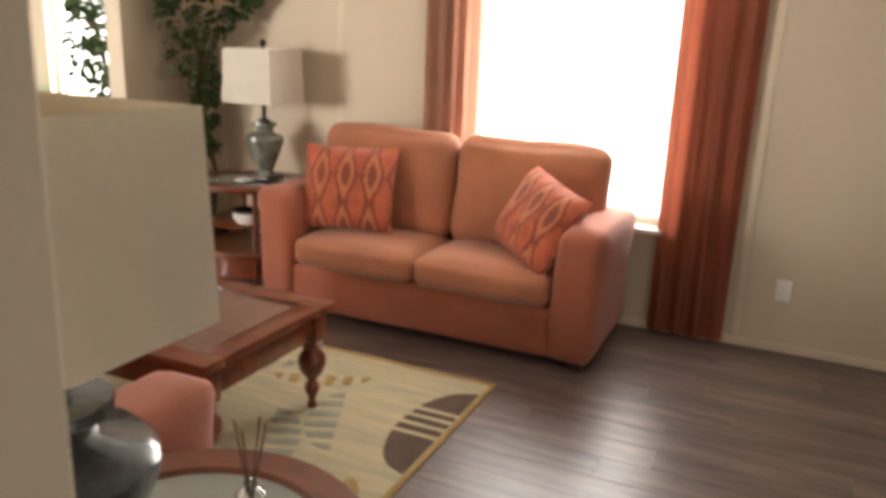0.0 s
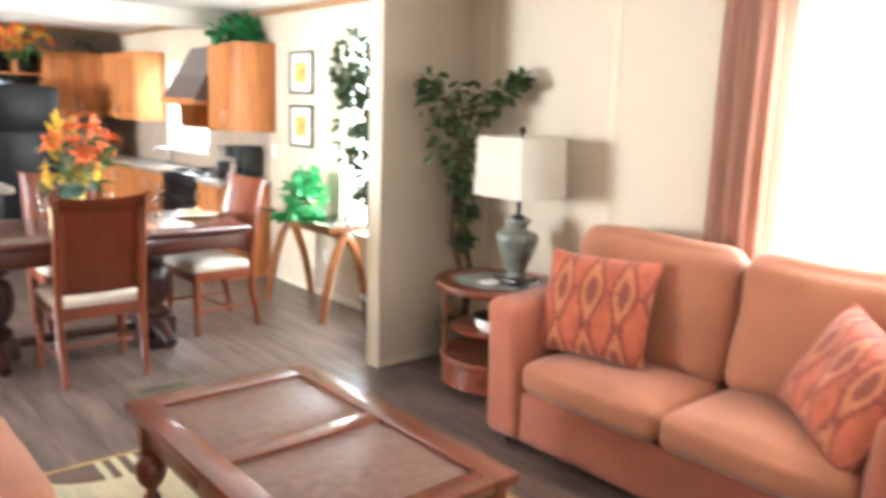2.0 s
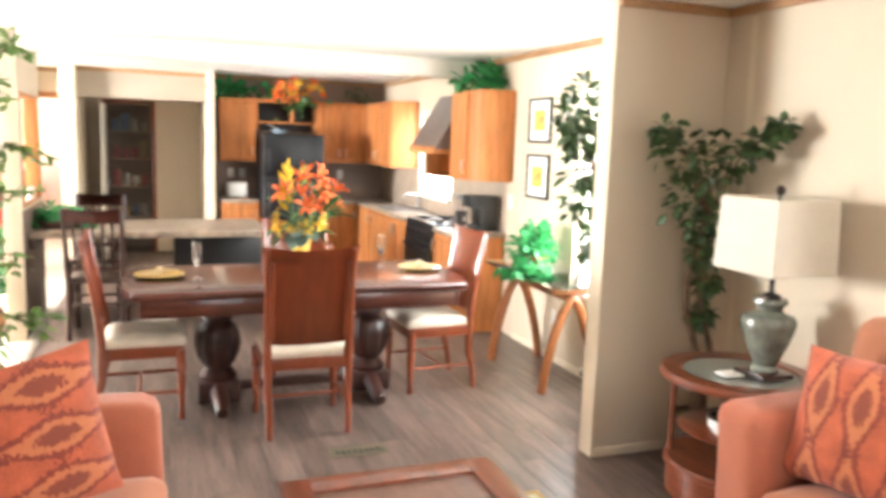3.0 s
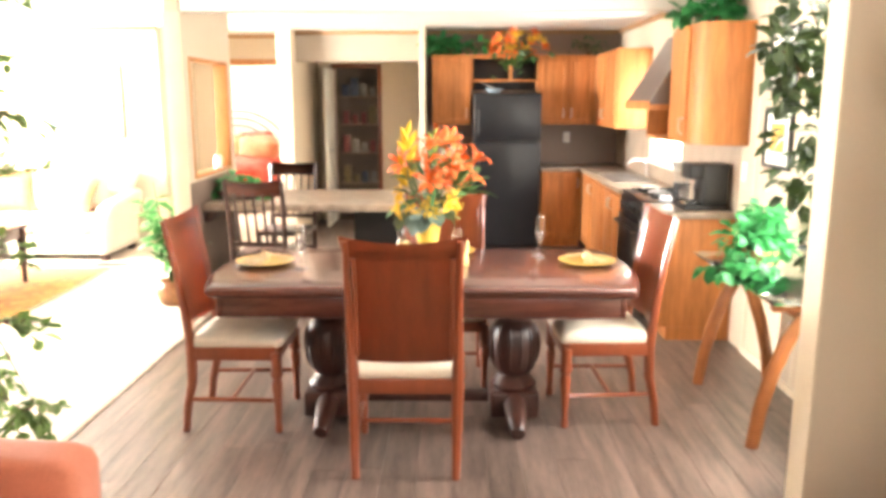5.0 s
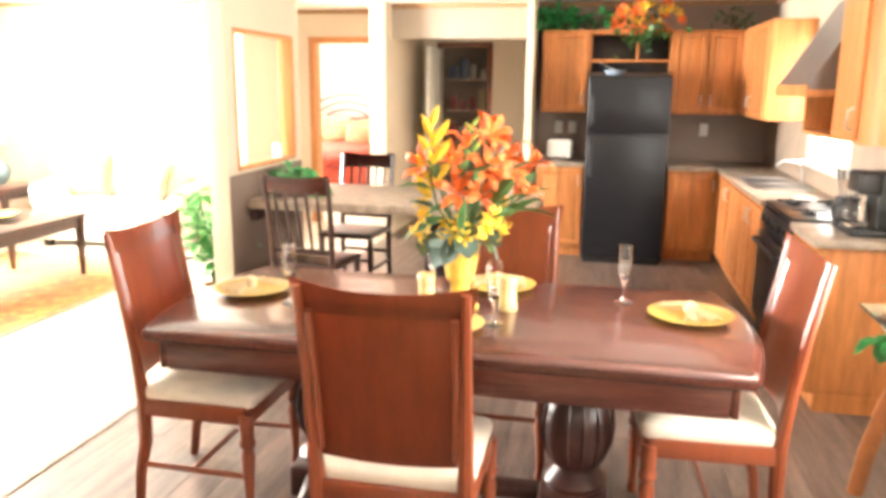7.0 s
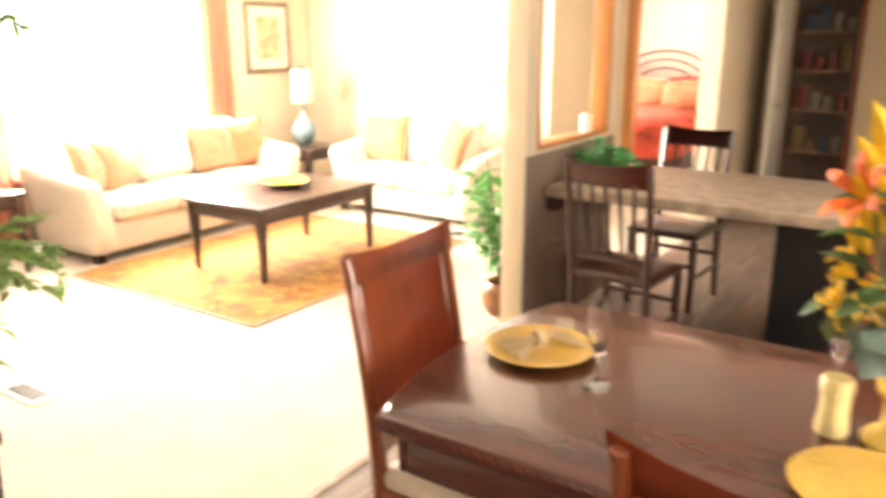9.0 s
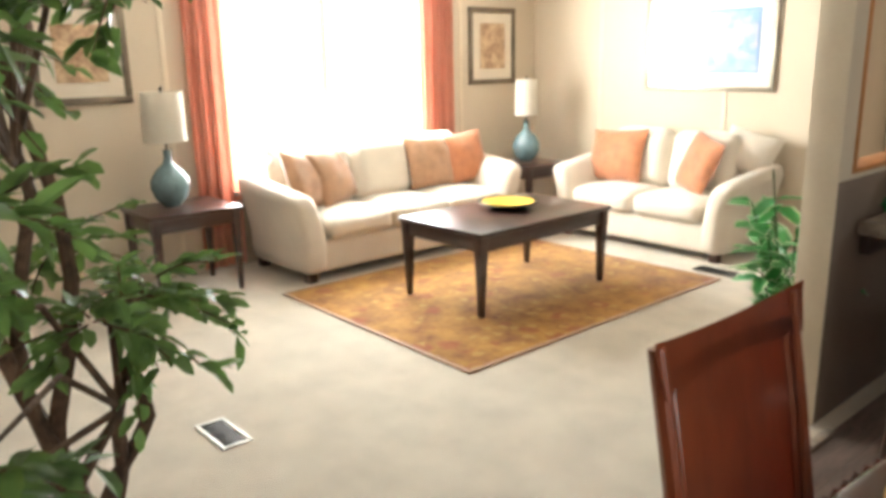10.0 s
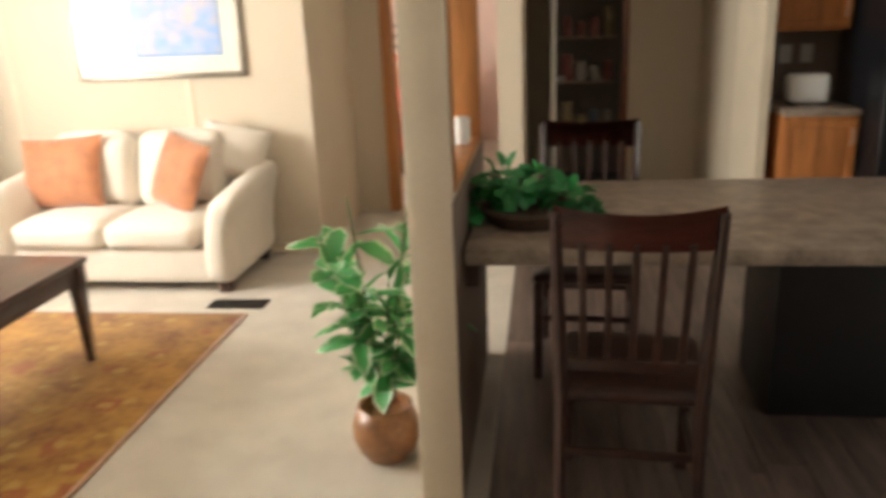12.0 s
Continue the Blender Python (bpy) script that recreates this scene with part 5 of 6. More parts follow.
tree("ficus_tree", "artificial ficus in the corner behind the end table", (1.93, 1.50, 0), 0, [(-0.02, 0.03, 1.2), (-0.08, -0.04, 1.4)],
     [(-0.10, 0.02, 1.50, .18), (-0.20, 0.02, 1.58, .12), (-0.02, -0.06, 1.55, .16), (-0.12, 0.0, 1.36, .16), (-0.04, -0.04, 1.25, .13), (-0.30, 0.0, 1.67, .06), (0.05, -0.22, 1.64, .07), (-0.02, 0.0, 1.10, .09), (0.0, 0.0, 0.95, .05), (0.07, -0.32, 1.70, .04), (-0.04, -0.02, 0.78, .04)],
     700, 0.062, 0.036, LEAF_DARK, 22, 0.26, 0.12)
tree("ficus_tree", "artificial ficus standing in front of the dining window", (1.79, 2.12, 0), 0, [(-0.05, 0.0, 1.2), (-0.12, -0.03, 1.4), (0.05, 0.05, 1.5)],
     [(-0.33, -0.10, 1.64, .11), (-0.26, -0.08, 1.47, .13), (-0.22, -0.02, 1.28, .12), (-0.15, -0.06, 1.12, .09), (-0.16, 0.0, 1.76, .15), (-0.02, 0.0, 1.60, .20), (0.0, 0.1, 1.40, .18), (-0.40, -0.12, 1.72, .06), (0.08, 0.1, 1.86, .17), (-0.12, 0.03, 1.0, .06), (-0.28, -0.04, 1.86, .10), (0.06, 0.05, 1.2, .12)],
     760, 0.072, 0.040, LEAF_DARK, 23, 0.30, 0.14)
bush("potted_ivy", "bright green ivy in a pot on the glass console", (1.84, 3.17, 0.7305), (0.17, 0.21, 0.27), 430, 0.068, 0.052, LEAF_BRIGHT, 31, (pot_mesh(0.06, 0.075, 0.10), TERRA, "small clay pot"))
bush("trailing_ivy", "bright ivy sprays trailing over the console edge", (1.70, 3.05, 0.7305), (0.12, 0.20, 0.06), 120, 0.075, 0.055, LEAF_BRIGHT, 32, None, 0.9)

# variegated floor plant by the half wall
vp = thing("floor_plant", "variegated leafy plant in a round brown pot", "plant", (-1.862, 5.13, 0))
part("pot", lathe([(0, 0), (0.075, 0), (0.10, 0.03), (0.118, 0.08), (0.118, 0.12), (0.105, 0.165), (0.09, 0.185), (0.098, 0.195), (0.094, 0.20), (0.082, 0.195), (0.085, 0.16), (0, 0.155)], 32), mat("brown_glazed_pot", (0.28, 0.12, 0.045), 0.4, var=0.2, scale=12, bump=0.1, coat=0.3), vp, "round glazed brown pot")
bm, stems3 = bmesh.new(), bmesh.new()
rng = random.Random(41)
for k in range(13):
    a = rng.uniform(0, 6.28)
    h = rng.uniform(0.45, 0.98)
    e = Vector((rng.uniform(0.1, 0.24) * math.cos(a), rng.uniform(0.1, 0.24) * math.sin(a), h))
    tube([(0, 0, 0.16), tuple(e * 0.5 + Vector((0, 0, 0.08))), tuple(e)], [0.006, 0.005, 0.003], 5, bm=stems3)
    leaves(bm, 9, lambda q, e=e: ((lambda u: (Vector((e.x * u, e.y * u, 0.16 + (e.z - 0.16) * u)), (e.x * 3 + q.gauss(0, .6), e.y * 3 + q.gauss(0, .6), 0.7)))(q.uniform(0.3, 1.0))), 0.15, 0.078, 41 + k, 0.25)
part("stem", stems3, LEAF_MID, vp)
part("foliage", bm, LEAF_VAR, vp)
bush("bar_plant", "trailing green plant in a dark wicker basket", (-1.36, 5.32, 0.8005), (0.15, 0.14, 0.13), 330, 0.065, 0.048, LEAF_BRIGHT, 51, (lathe([(0, 0), (0.13, 0), (0.17, 0.05), (0.165, 0.06), (0.12, 0.05), (0, 0.045)], 24), WICKER, "low wicker basket"))
for nm, lb, loc, r, n, L, W, m_, sd in (
        ("cabinet_ivy", "green ivy garland lying on the cabinet top", (0.34, 7.86, 2.022), (0.34, 0.09, 0.16), 260, 0.09, 0.06, LEAF_BRIGHT, 61),
        ("cabinet_ivy", "green ivy lying on the rounded cabinet top", (1.95, 4.45, 2.022), (0.14, 0.24, 0.17), 220, 0.09, 0.055, LEAF_BRIGHT, 62),
        ("cabinet_twigs", "dark twig spray on the corner cabinet", (1.72, 7.80, 2.022), (0.18, 0.1, 0.13), 70, 0.07, 0.03, LEAF_DARK, 63)):
    bush(nm, lb, loc, r, n, L, W, m_, sd)
fl = thing("cabinet_flowers", "orange flower arrangement above the refrigerator", "flowers", (0.98, 7.80, 2.022))
bm = bmesh.new()
for k in range(26):
    p = Vector((rng.gauss(0, .13), rng.gauss(-.05, .05), abs(rng.gauss(0.08, .07)) - 0.02 * (k % 3)))
    lily(p, (p.x, p.y - .2, .2), 0.062, rng, bm)
part("blossom", bm, PETAL_O, fl)
bm = bmesh.new()
for k in range(12):
    p = Vector((rng.gauss(0.04, .12), rng.gauss(-.06, .05), abs(rng.gauss(0.10, .06))))
    lily(p, (p.x, p.y - .2, .2), 0.058, rng, bm)
part("yellow_blossom", bm, PETAL_Y, fl)
part("foliage", leaves(bmesh.new(), 90, lambda q: (Vector((q.gauss(0, .12), q.gauss(-.10, .05), q.gauss(0.0, .07))), (q.gauss(0, 1), -1, -.3)), 0.08, 0.05, 64), LEAF_MID, fl)
part("base", lathe([(0, 0), (0.06, 0), (0.05, 0.05), (0, 0.05)], 16), WICKER, fl)


# ---- kitchen ----
def cabinet(name, label, x0, x1, y0, y1, z0, z1, face, doors, toe=0.0, handle=True):
    """Box cabinet; face: 'y' opens towards -y, 'x' towards -x. Doors: fractions along the face."""
    c = thing(name, label, "cabinet", ((x0 + x1) / 2, (y0 + y1) / 2, z0))
    hx, hy, h = (x1 - x0) / 2, (y1 - y0) / 2, z1 - z0
    bm = box(-hx, hx, -hy, hy, toe, h, 0.003)
    if toe:
        box(-hx + 0.05 * (face == 'x'), hx, -hy + 0.05 * (face == 'y'), hy, 0, toe - 0.0005, 0, bm=bm)
    part("body", bm, OAK, c)
    span = 2 * (hx if face == 'y' else hy)
    lo = -span / 2
    for a, b in doors:
        u0, u1 = lo + span * a + 0.012, lo + span * b - 0.012
        v0, v1 = toe + 0.025, h - 0.025
        if face == 'y':
            bm = box(u0, u1, -hy - 0.019, -hy - 0.0008, v0, v1, 0)
        else:
            bm = box(-hx - 0.019, -hx - 0.0008, u0, u1, v0, v1, 0)
        way = Vector((0, -1, 0)) if face == 'y' else Vector((-1, 0, 0))
        bm.normal_update()
        front = [q for q in bm.faces if q.normal.dot(way) > 0.9]
        bmesh.ops.inset_region(bm, faces=front, thickness=0.05, depth=0)
        bmesh.ops.inset_region(bm, faces=front, thickness=0.008, depth=-0.010)
        bmesh.ops.inset_region(bm, faces=front, thickness=0.028, depth=0.007)
        door = part("door", bm, OAK, c)
        if handle:
            hu = u1 - 0.03 if (a + b) / 2 < 0.5 or len(doors) == 1 else u0 + 0.03
            hv = v1 - 0.14 if toe else v0 + 0.05
            pts = [(hu, -0.018, hv), (hu, -0.045, hv + 0.012), (hu, -0.045, hv + 0.085), (hu, -0.018, hv + 0.097)]
            pts = [(p[0], -hy + p[1], p[2]) if face == 'y' else (-hx + p[1], p[0], p[2]) for p in pts]
            part("handle", tube(pts, 0.005, 6), STEEL, door, "steel bar handle")
    return c


CT = 0.85
cabinet("upper_cabinet", "single-door honey oak wall cabinet above the toaster", 0.07, 0.48, 7.76, YK - 0.001, 1.29, 2.02, 'y', [(0, 1)])
cabinet("upper_cabinet", "double-door honey oak wall cabinet beside the refrigerator", 1.22, 1.80, 7.76, YK - 0.001, 1.29, 2.02, 'y', [(0, .5), (.5, 1)])
cabinet("base_cabinet", "honey oak base cabinet under the toaster", 0.07, 0.49, 7.50, YK - 0.001, 0, CT - 0.03, 'y', [(0, 1)], 0.09)
cabinet("base_cabinet", "honey oak base cabinet beside the refrigerator", 1.22, 1.65, 7.52, YK - 0.001, 0, CT - 0.04, 'y', [(0, 1)], 0.09)
cabinet("base_cabinet", "honey oak sink base cabinet", 1.66, XE - 0.001, 6.3, YK - 0.001, 0, CT - 0.04, 'x', [(0, .33), (.34, .66)], 0.09)
cabinet("base_cabinet", "honey oak base cabinet beyond the range", 1.66, XE - 0.001, 5.53, 6.298, 0, CT - 0.04, 'x', [(0, .5), (.5, 1)], 0.09)
cabinet("base_cabinet", "honey oak end cabinet with plain side", 1.66, XE - 0.001, 4.28, 4.74, 0, CT - 0.04, 'x', [(0, 1)], 0.09)
cabinet("upper_cabinet", "honey oak corner wall cabinet", 1.81, XE - 0.001, 6.64, 7.755, 1.29, 2.02, 'x', [(0, .5), (.5, 1)])
# near wall cabinet with a rounded end
rc = thing("upper_cabinet", "honey oak wall cabinet with a rounded end", "cabinet", (1.96, 4.47, 1.28))
bm = bmesh.new()
outline = [(0.159, -0.30)] + [(-0.159 + 0.20 - 0.20 * math.cos(radians(a)) * 1.0, -0.10 - 0.20 * math.sin(radians(a))) for a in range(90, -1, -10)] + [(-0.159, 0.30), (0.159, 0.30)]
lo = [bm.verts.new((x, y, 0)) for x, y in outline]
hi = [bm.verts.new((x, y, 0.74)) for x, y in outline]
for i in range(len(outline)):
    j = (i + 1) % len(outline)
    bm.faces.new([lo[i], lo[j], hi[j], hi[i]])
bm.faces.new(hi)
bm.faces.new(lo[::-1])
bmesh.ops.recalc_face_normals(bm, faces=bm.faces[:])
part("body", bm, OAK, rc)
d = part("door", box(-0.178, -0.1605, -0.08, 0.29, 0.02, 0.72, 0.004), OAK, rc)
part("handle", tube([(-0.178, -0.05, 0.06), (-0.205, -0.05, 0.075), (-0.205, -0.05, 0.15), (-0.178, -0.05, 0.165)], 0.005, 6), STEEL, d, "steel bar handle")
# open shelf unit above the refrigerator
su = thing("over_fridge_cabinet", "oak open cabinet over refrigerator, niche back shade-black", "cabinet", (0.85, 7.93, 1.66))
# the black back panel stands in for the shade inside the niche
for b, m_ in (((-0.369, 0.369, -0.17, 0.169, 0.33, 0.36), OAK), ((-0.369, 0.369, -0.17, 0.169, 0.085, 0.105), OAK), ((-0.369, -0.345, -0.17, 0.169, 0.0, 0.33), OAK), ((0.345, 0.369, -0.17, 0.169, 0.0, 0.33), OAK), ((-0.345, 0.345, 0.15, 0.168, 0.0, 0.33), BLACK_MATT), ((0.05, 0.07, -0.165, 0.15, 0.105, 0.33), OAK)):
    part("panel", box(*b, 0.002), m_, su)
dish = thing("serving_bowl", "pale blue bowl with a spoon on the refrigerator", "bowl", (0.72, 7.55, 1.622))
part("bowl", lathe([(0, 0), (0.05, 0), (0.10, 0.045), (0.095, 0.045), (0.05, 0.008), (0, 0.008)], 24), mat("pale_blue_glaze", (0.4, 0.5, 0.6), 0.3), dish)
part("spoon", tube([(0.02, 0, 0.03), (-0.14, -0.02, 0.11)], [0.012, 0.005], 6), STEEL, dish)

fg = thing("refrigerator", "black two-door refrigerator between oak cabinets", "refrigerator", (0.85, 7.50, 0))
part("body", box(-0.345, 0.335, -0.20, 0.45, 0.03, 1.62, 0.006), BLACK, fg)
for z0, z1 in ((0.06, 1.135), (1.15, 1.615)):
    dd = part("door", box(-0.345, 0.335, -0.262, -0.203, z0, z1, 0.014, 3), BLACK, fg)
    zc = (z1 - 0.36, z1 - 0.06) if z0 < 0.5 else (z0 + 0.05, z0 + 0.30)
    part("handle", tube([(-0.30, -0.262, zc[0]), (-0.30, -0.30, zc[0] + 0.03), (-0.30, -0.30, zc[1] - 0.03), (-0.30, -0.262, zc[1])], 0.011, 8), BLACK_MATT, dd)
part("kick_grille", box(-0.33, 0.32, -0.21, -0.15, 0.0, 0.055, 0.003), BLACK_MATT, fg)

# worktops
wt = thing("worktop", "mottled brown laminate worktop round the kitchen corner", "worktop", (1.8, 6.0, CT - 0.039))
part("slab", box(-0.17, 0.318, -0.465, 2.099, 0, 0.039, 0.006), LAMINATE, wt)
part("slab", box(-0.58, -0.171, 1.49, 2.099, 0, 0.039, 0.006), LAMINATE, wt)
part("slab", box(-0.17, 0.318, -1.75, -1.262, 0, 0.039, 0.006), LAMINATE, wt)
part("slab", box(-1.735, -1.305, 1.48, 2.099, 0.010, 0.049, 0.006), LAMINATE, wt)
sp = part("backsplash", box(0.0, XE - 0.001, YK - 0.006, YK - 0.001, CT, 1.288, 0), KTAUPE, smooth=False)
tagged(sp, "dark brown backsplash panel", "backsplash", kind="structure")
SPLASH = mat("light_taupe_splash", (0.42, 0.33, 0.25), 0.5, var=0.08)
for y0, y1, z1 in ((4.28, 5.54, 1.278), (5.541, 6.619, 0.985), (6.62, YK - 0.007, 1.278)):
    sp = part("backsplash_side", box(XE - 0.006, XE - 0.001, y0, y1, CT, z1, 0), SPLASH, smooth=False)
    tagged(sp, "light taupe backsplash panel", "backsplash", kind="structure")
sk = thing("sink", "stainless double sink with chrome tap", "sink", (1.88, 6.42, CT + 0.0005))
bm = bmesh.new()
for b in ((-0.2, 0.2, -0.38, -0.35, 0, 0.006), (-0.2, 0.2, 0.35, 0.38, 0, 0.006), (-0.2, -0.17, -0.35, 0.35, 0, 0.006), (0.15, 0.2, -0.35, 0.35, 0, 0.006), (-0.17, 0.15, -0.015, 0.015, 0, 0.006)):
    box(*b, 0.002, bm=bm)
part("rim", bm, STEEL, sk)
part("basin", box(-0.17, 0.15, -0.35, 0.35, 0.0, 0.002, 0), mat("shaded_steel", (0.3, 0.3, 0.3), 0.3, 0.9), sk)
part("tap", tube([(0.18, 0, 0), (0.18, 0, 0.10), (0.15, 0, 0.16), (0.05, 0, 0.17), (0.0, 0, 0.13)], 0.012, 10), STEEL, sk)
part("tap_lever", tube([(0.18, 0.02, 0.08), (0.18, 0.10, 0.13)], 0.008, 8), STEEL, sk)

rg = thing("range", "black gas range set between oak cabinets", "stove", (1.84, 5.135, 0))
part("body", box(-0.18, 0.275, -0.385, 0.385, 0.02, 0.84, 0.006), BLACK, rg)
od = part("oven_door", box(-0.215, -0.181, -0.37, 0.37, 0.15, 0.68, 0.008), BLACK, rg)
part("handle", tube([(-0.215, -0.31, 0.63), (-0.255, -0.30, 0.63), (-0.255, 0.30, 0.63), (-0.215, 0.31, 0.63)], 0.011, 8), BLACK_MATT, od)
part("cooktop", box(-0.19, 0.275, -0.385, 0.385, 0.8405, 0.86, 0.005), BLACK, rg)
for x in (-0.07, 0.15):
    for y in (-0.19, 0.19):
        bm = lathe([(0.03, 0.86), (0.04, 0.862), (0.04, 0.873), (0, 0.875)], 16, m=Matrix.Translation((x, y, 0)))
        for a in (0, 90):
            box(-0.09, 0.09, -0.006, 0.006, 0.877, 0.889, 0.002, 1, bm=bm, m=Matrix.Translation((x, y, 0)) @ Matrix.Rotation(radians(a), 4, 'Z'))
        part("burner", bm, BLACK_MATT, rg)
for k in range(5):
    part("knob", lathe([(0.022, 0), (0.02, 0.02), (0.0, 0.022)], 14, m=pose(-0.201, -0.28 + 0.14 * k, 0.76, 0, -90, 0)), BLACK_MATT, rg)
part("control_panel", box(-0.20, -0.181, -0.37, 0.37, 0.70, 0.825, 0.004), BLACK, rg)

hd = thing("range_hood", "slanted taupe range hood with oak trim", "range hood", (XE - 0.002, 5.15, 1.29))
bm = bmesh.new()
prof = [(0, 0.20), (-0.46, 0.20), (-0.46, 0.255), (-0.17, 0.73), (0, 0.73)]
a = [bm.verts.new((x, -0.36, z)) for x, z in prof]
b = [bm.verts.new((x, 0.36, z)) for x, z in prof]
for i in range(5):
    j = (i + 1) % 5
    bm.faces.new([a[i], a[j], b[j], b[i]])
bm.faces.new(a[::-1])
bm.faces.new(b)
bmesh.ops.recalc_face_normals(bm, faces=bm.faces[:])
bmesh.ops.bevel(bm, geom=bm.edges[:], offset=0.004, segments=2, affect='EDGES')
part("canopy", bm, HOODM, hd)
part("trim_band", box(-0.468, -0.461, -0.365, 0.365, 0.198, 0.258, 0.003), OAK, hd)
part("trim_band", box(-0.46, 0, -0.368, -0.361, 0.198, 0.235, 0.003), OAK, hd)
part("lower_shelf", box(-0.30, 0, -0.36, 0.36, -0.02, 0.0, 0.003), OAK, hd)
part("shelf_back", box(-0.02, -0.001, -0.36, 0.36, 0.0, 0.199, 0.002), OAK, hd)
for s in (-1, 1):
    part("shelf_side", box(-0.30, -0.02, s * 0.35 - 0.01, s * 0.35 + 0.01, 0.0, 0.199, 0.002), OAK, hd)

tst = thing("toaster", "white toaster on the small counter", "toaster", (0.26, 7.74, CT + 0.0105))
part("body", soft(-0.12, 0.12, -0.08, 0.08, 0.012, 0.19, 0.04, (0, 0, 0), 8), WHITE, tst)
part("lever", box(0.12, 0.145, -0.015, 0.015, 0.10, 0.12, 0.004), BLACK_MATT, tst)
for y in (-0.03, 0.03):
    part("slot", box(-0.09, 0.09, y - 0.012, y + 0.012, 0.188, 0.192, 0.001), BLACK_MATT, tst)
for x in (-0.09, 0.09):
    part("foot", box(x - 0.015, x + 0.015, -0.06, 0.06, 0.0, 0.014, 0.002), BLACK_MATT, tst)
cm = thing("coffee_maker", "black drip coffee maker with glass jug", "coffee maker", (1.95, 4.46, CT + 0.0005))
part("base", box(-0.14, 0.14, -0.10, 0.10, 0, 0.035, 0.008), BLACK_MATT, cm)
part("tower", box(-0.03, 0.14, -0.10, 0.10, 0.035, 0.30, 0.012), BLACK_MATT, cm)
part("head", box(-0.12, -0.03, -0.10, 0.10, 0.20, 0.30, 0.012), BLACK_MATT, cm)
jug = part("jug", lathe([(0, 0), (0.05, 0), (0.062, 0.03), (0.06, 0.08), (0.045, 0.12), (0.042, 0.12), (0.056, 0.08), (0.058, 0.03), (0, 0.006)], 20, m=Matrix.Translation((-0.095, 0, 0.037))), GLASS, cm)
part("jug_handle", tube([(-0.15, 0, 0.145), (-0.20, 0, 0.13), (-0.20, 0, 0.08), (-0.155, 0, 0.07)], 0.007, 6), BLACK_MATT, jug)
cn = thing("utensil_canister", "dark canister holding steel utensils", "canister", (1.87, 4.66, CT + 0.0005))
part("canister", lathe([(0.055, 0), (0.058, 0.005), (0.058, 0.15), (0.05, 0.15), (0.05, 0.02), (0, 0.02)], 22), BLACK_MATT, cn)
for k in range(5):
    a = 1.3 * k
    part("utensil", tube([(0.015 * math.cos(a), 0.015 * math.sin(a), 0.03), (0.05 * math.cos(a), 0.05 * math.sin(a), 0.22), (0.06 * math.cos(a), 0.06 * math.sin(a), 0.29)], [0.005, 0.005, 0.016], 6), STEEL, cn)

def outlet(loc, rz, label):
    o = thing("wall_outlet", label, "outlet", loc, rz)
    part("cover", box(-0.036, 0.036, -0.006, -0.0005, -0.058, 0.058, 0.003), WHITE, o)
    for z in (-0.022, 0.022):
        part("socket", box(-0.016, 0.016, -0.0085, -0.0062, z - 0.014, z + 0.014, 0.003), WHITEP, o)


outlet((XE, -2.02, 0.33), -90, "white outlet low on the beige wall")
outlet((0.22, YK - 0.006, 1.14), 0, "white outlet on the kitchen backsplash")
outlet((0.35, YK - 0.006, 1.14), 0, "white outlet on the kitchen backsplash")
outlet((1.56, YK - 0.006, 1.14), 0, "white outlet on the dark backsplash")
outlet((XE - 0.006, 4.18, 1.12), -90, "white outlet beside the coffee maker")
outlet((XE, 3.36, 0.33), -90, "white outlet under the glass console")

# ---- breakfast bar ----
bar = thing("breakfast_bar", "mottled laminate breakfast bar on a black base", "bar", (-0.65, 5.55, 0))
part("bar_top", box(-0.905, 0.91, -0.55, 0.40, 0.745, 0.80, 0.01), LAMINATE, bar)
part("base_panel", box(0.16, 0.91, -0.08, 0.36, 0.0, 0.744, 0.004), BLACK_MATT, bar, "black base panel")
part("support_cleat", box(-0.905, -0.867, -0.50, 0.30, 0.66, 0.744, 0.004), ESPRESSO, bar)


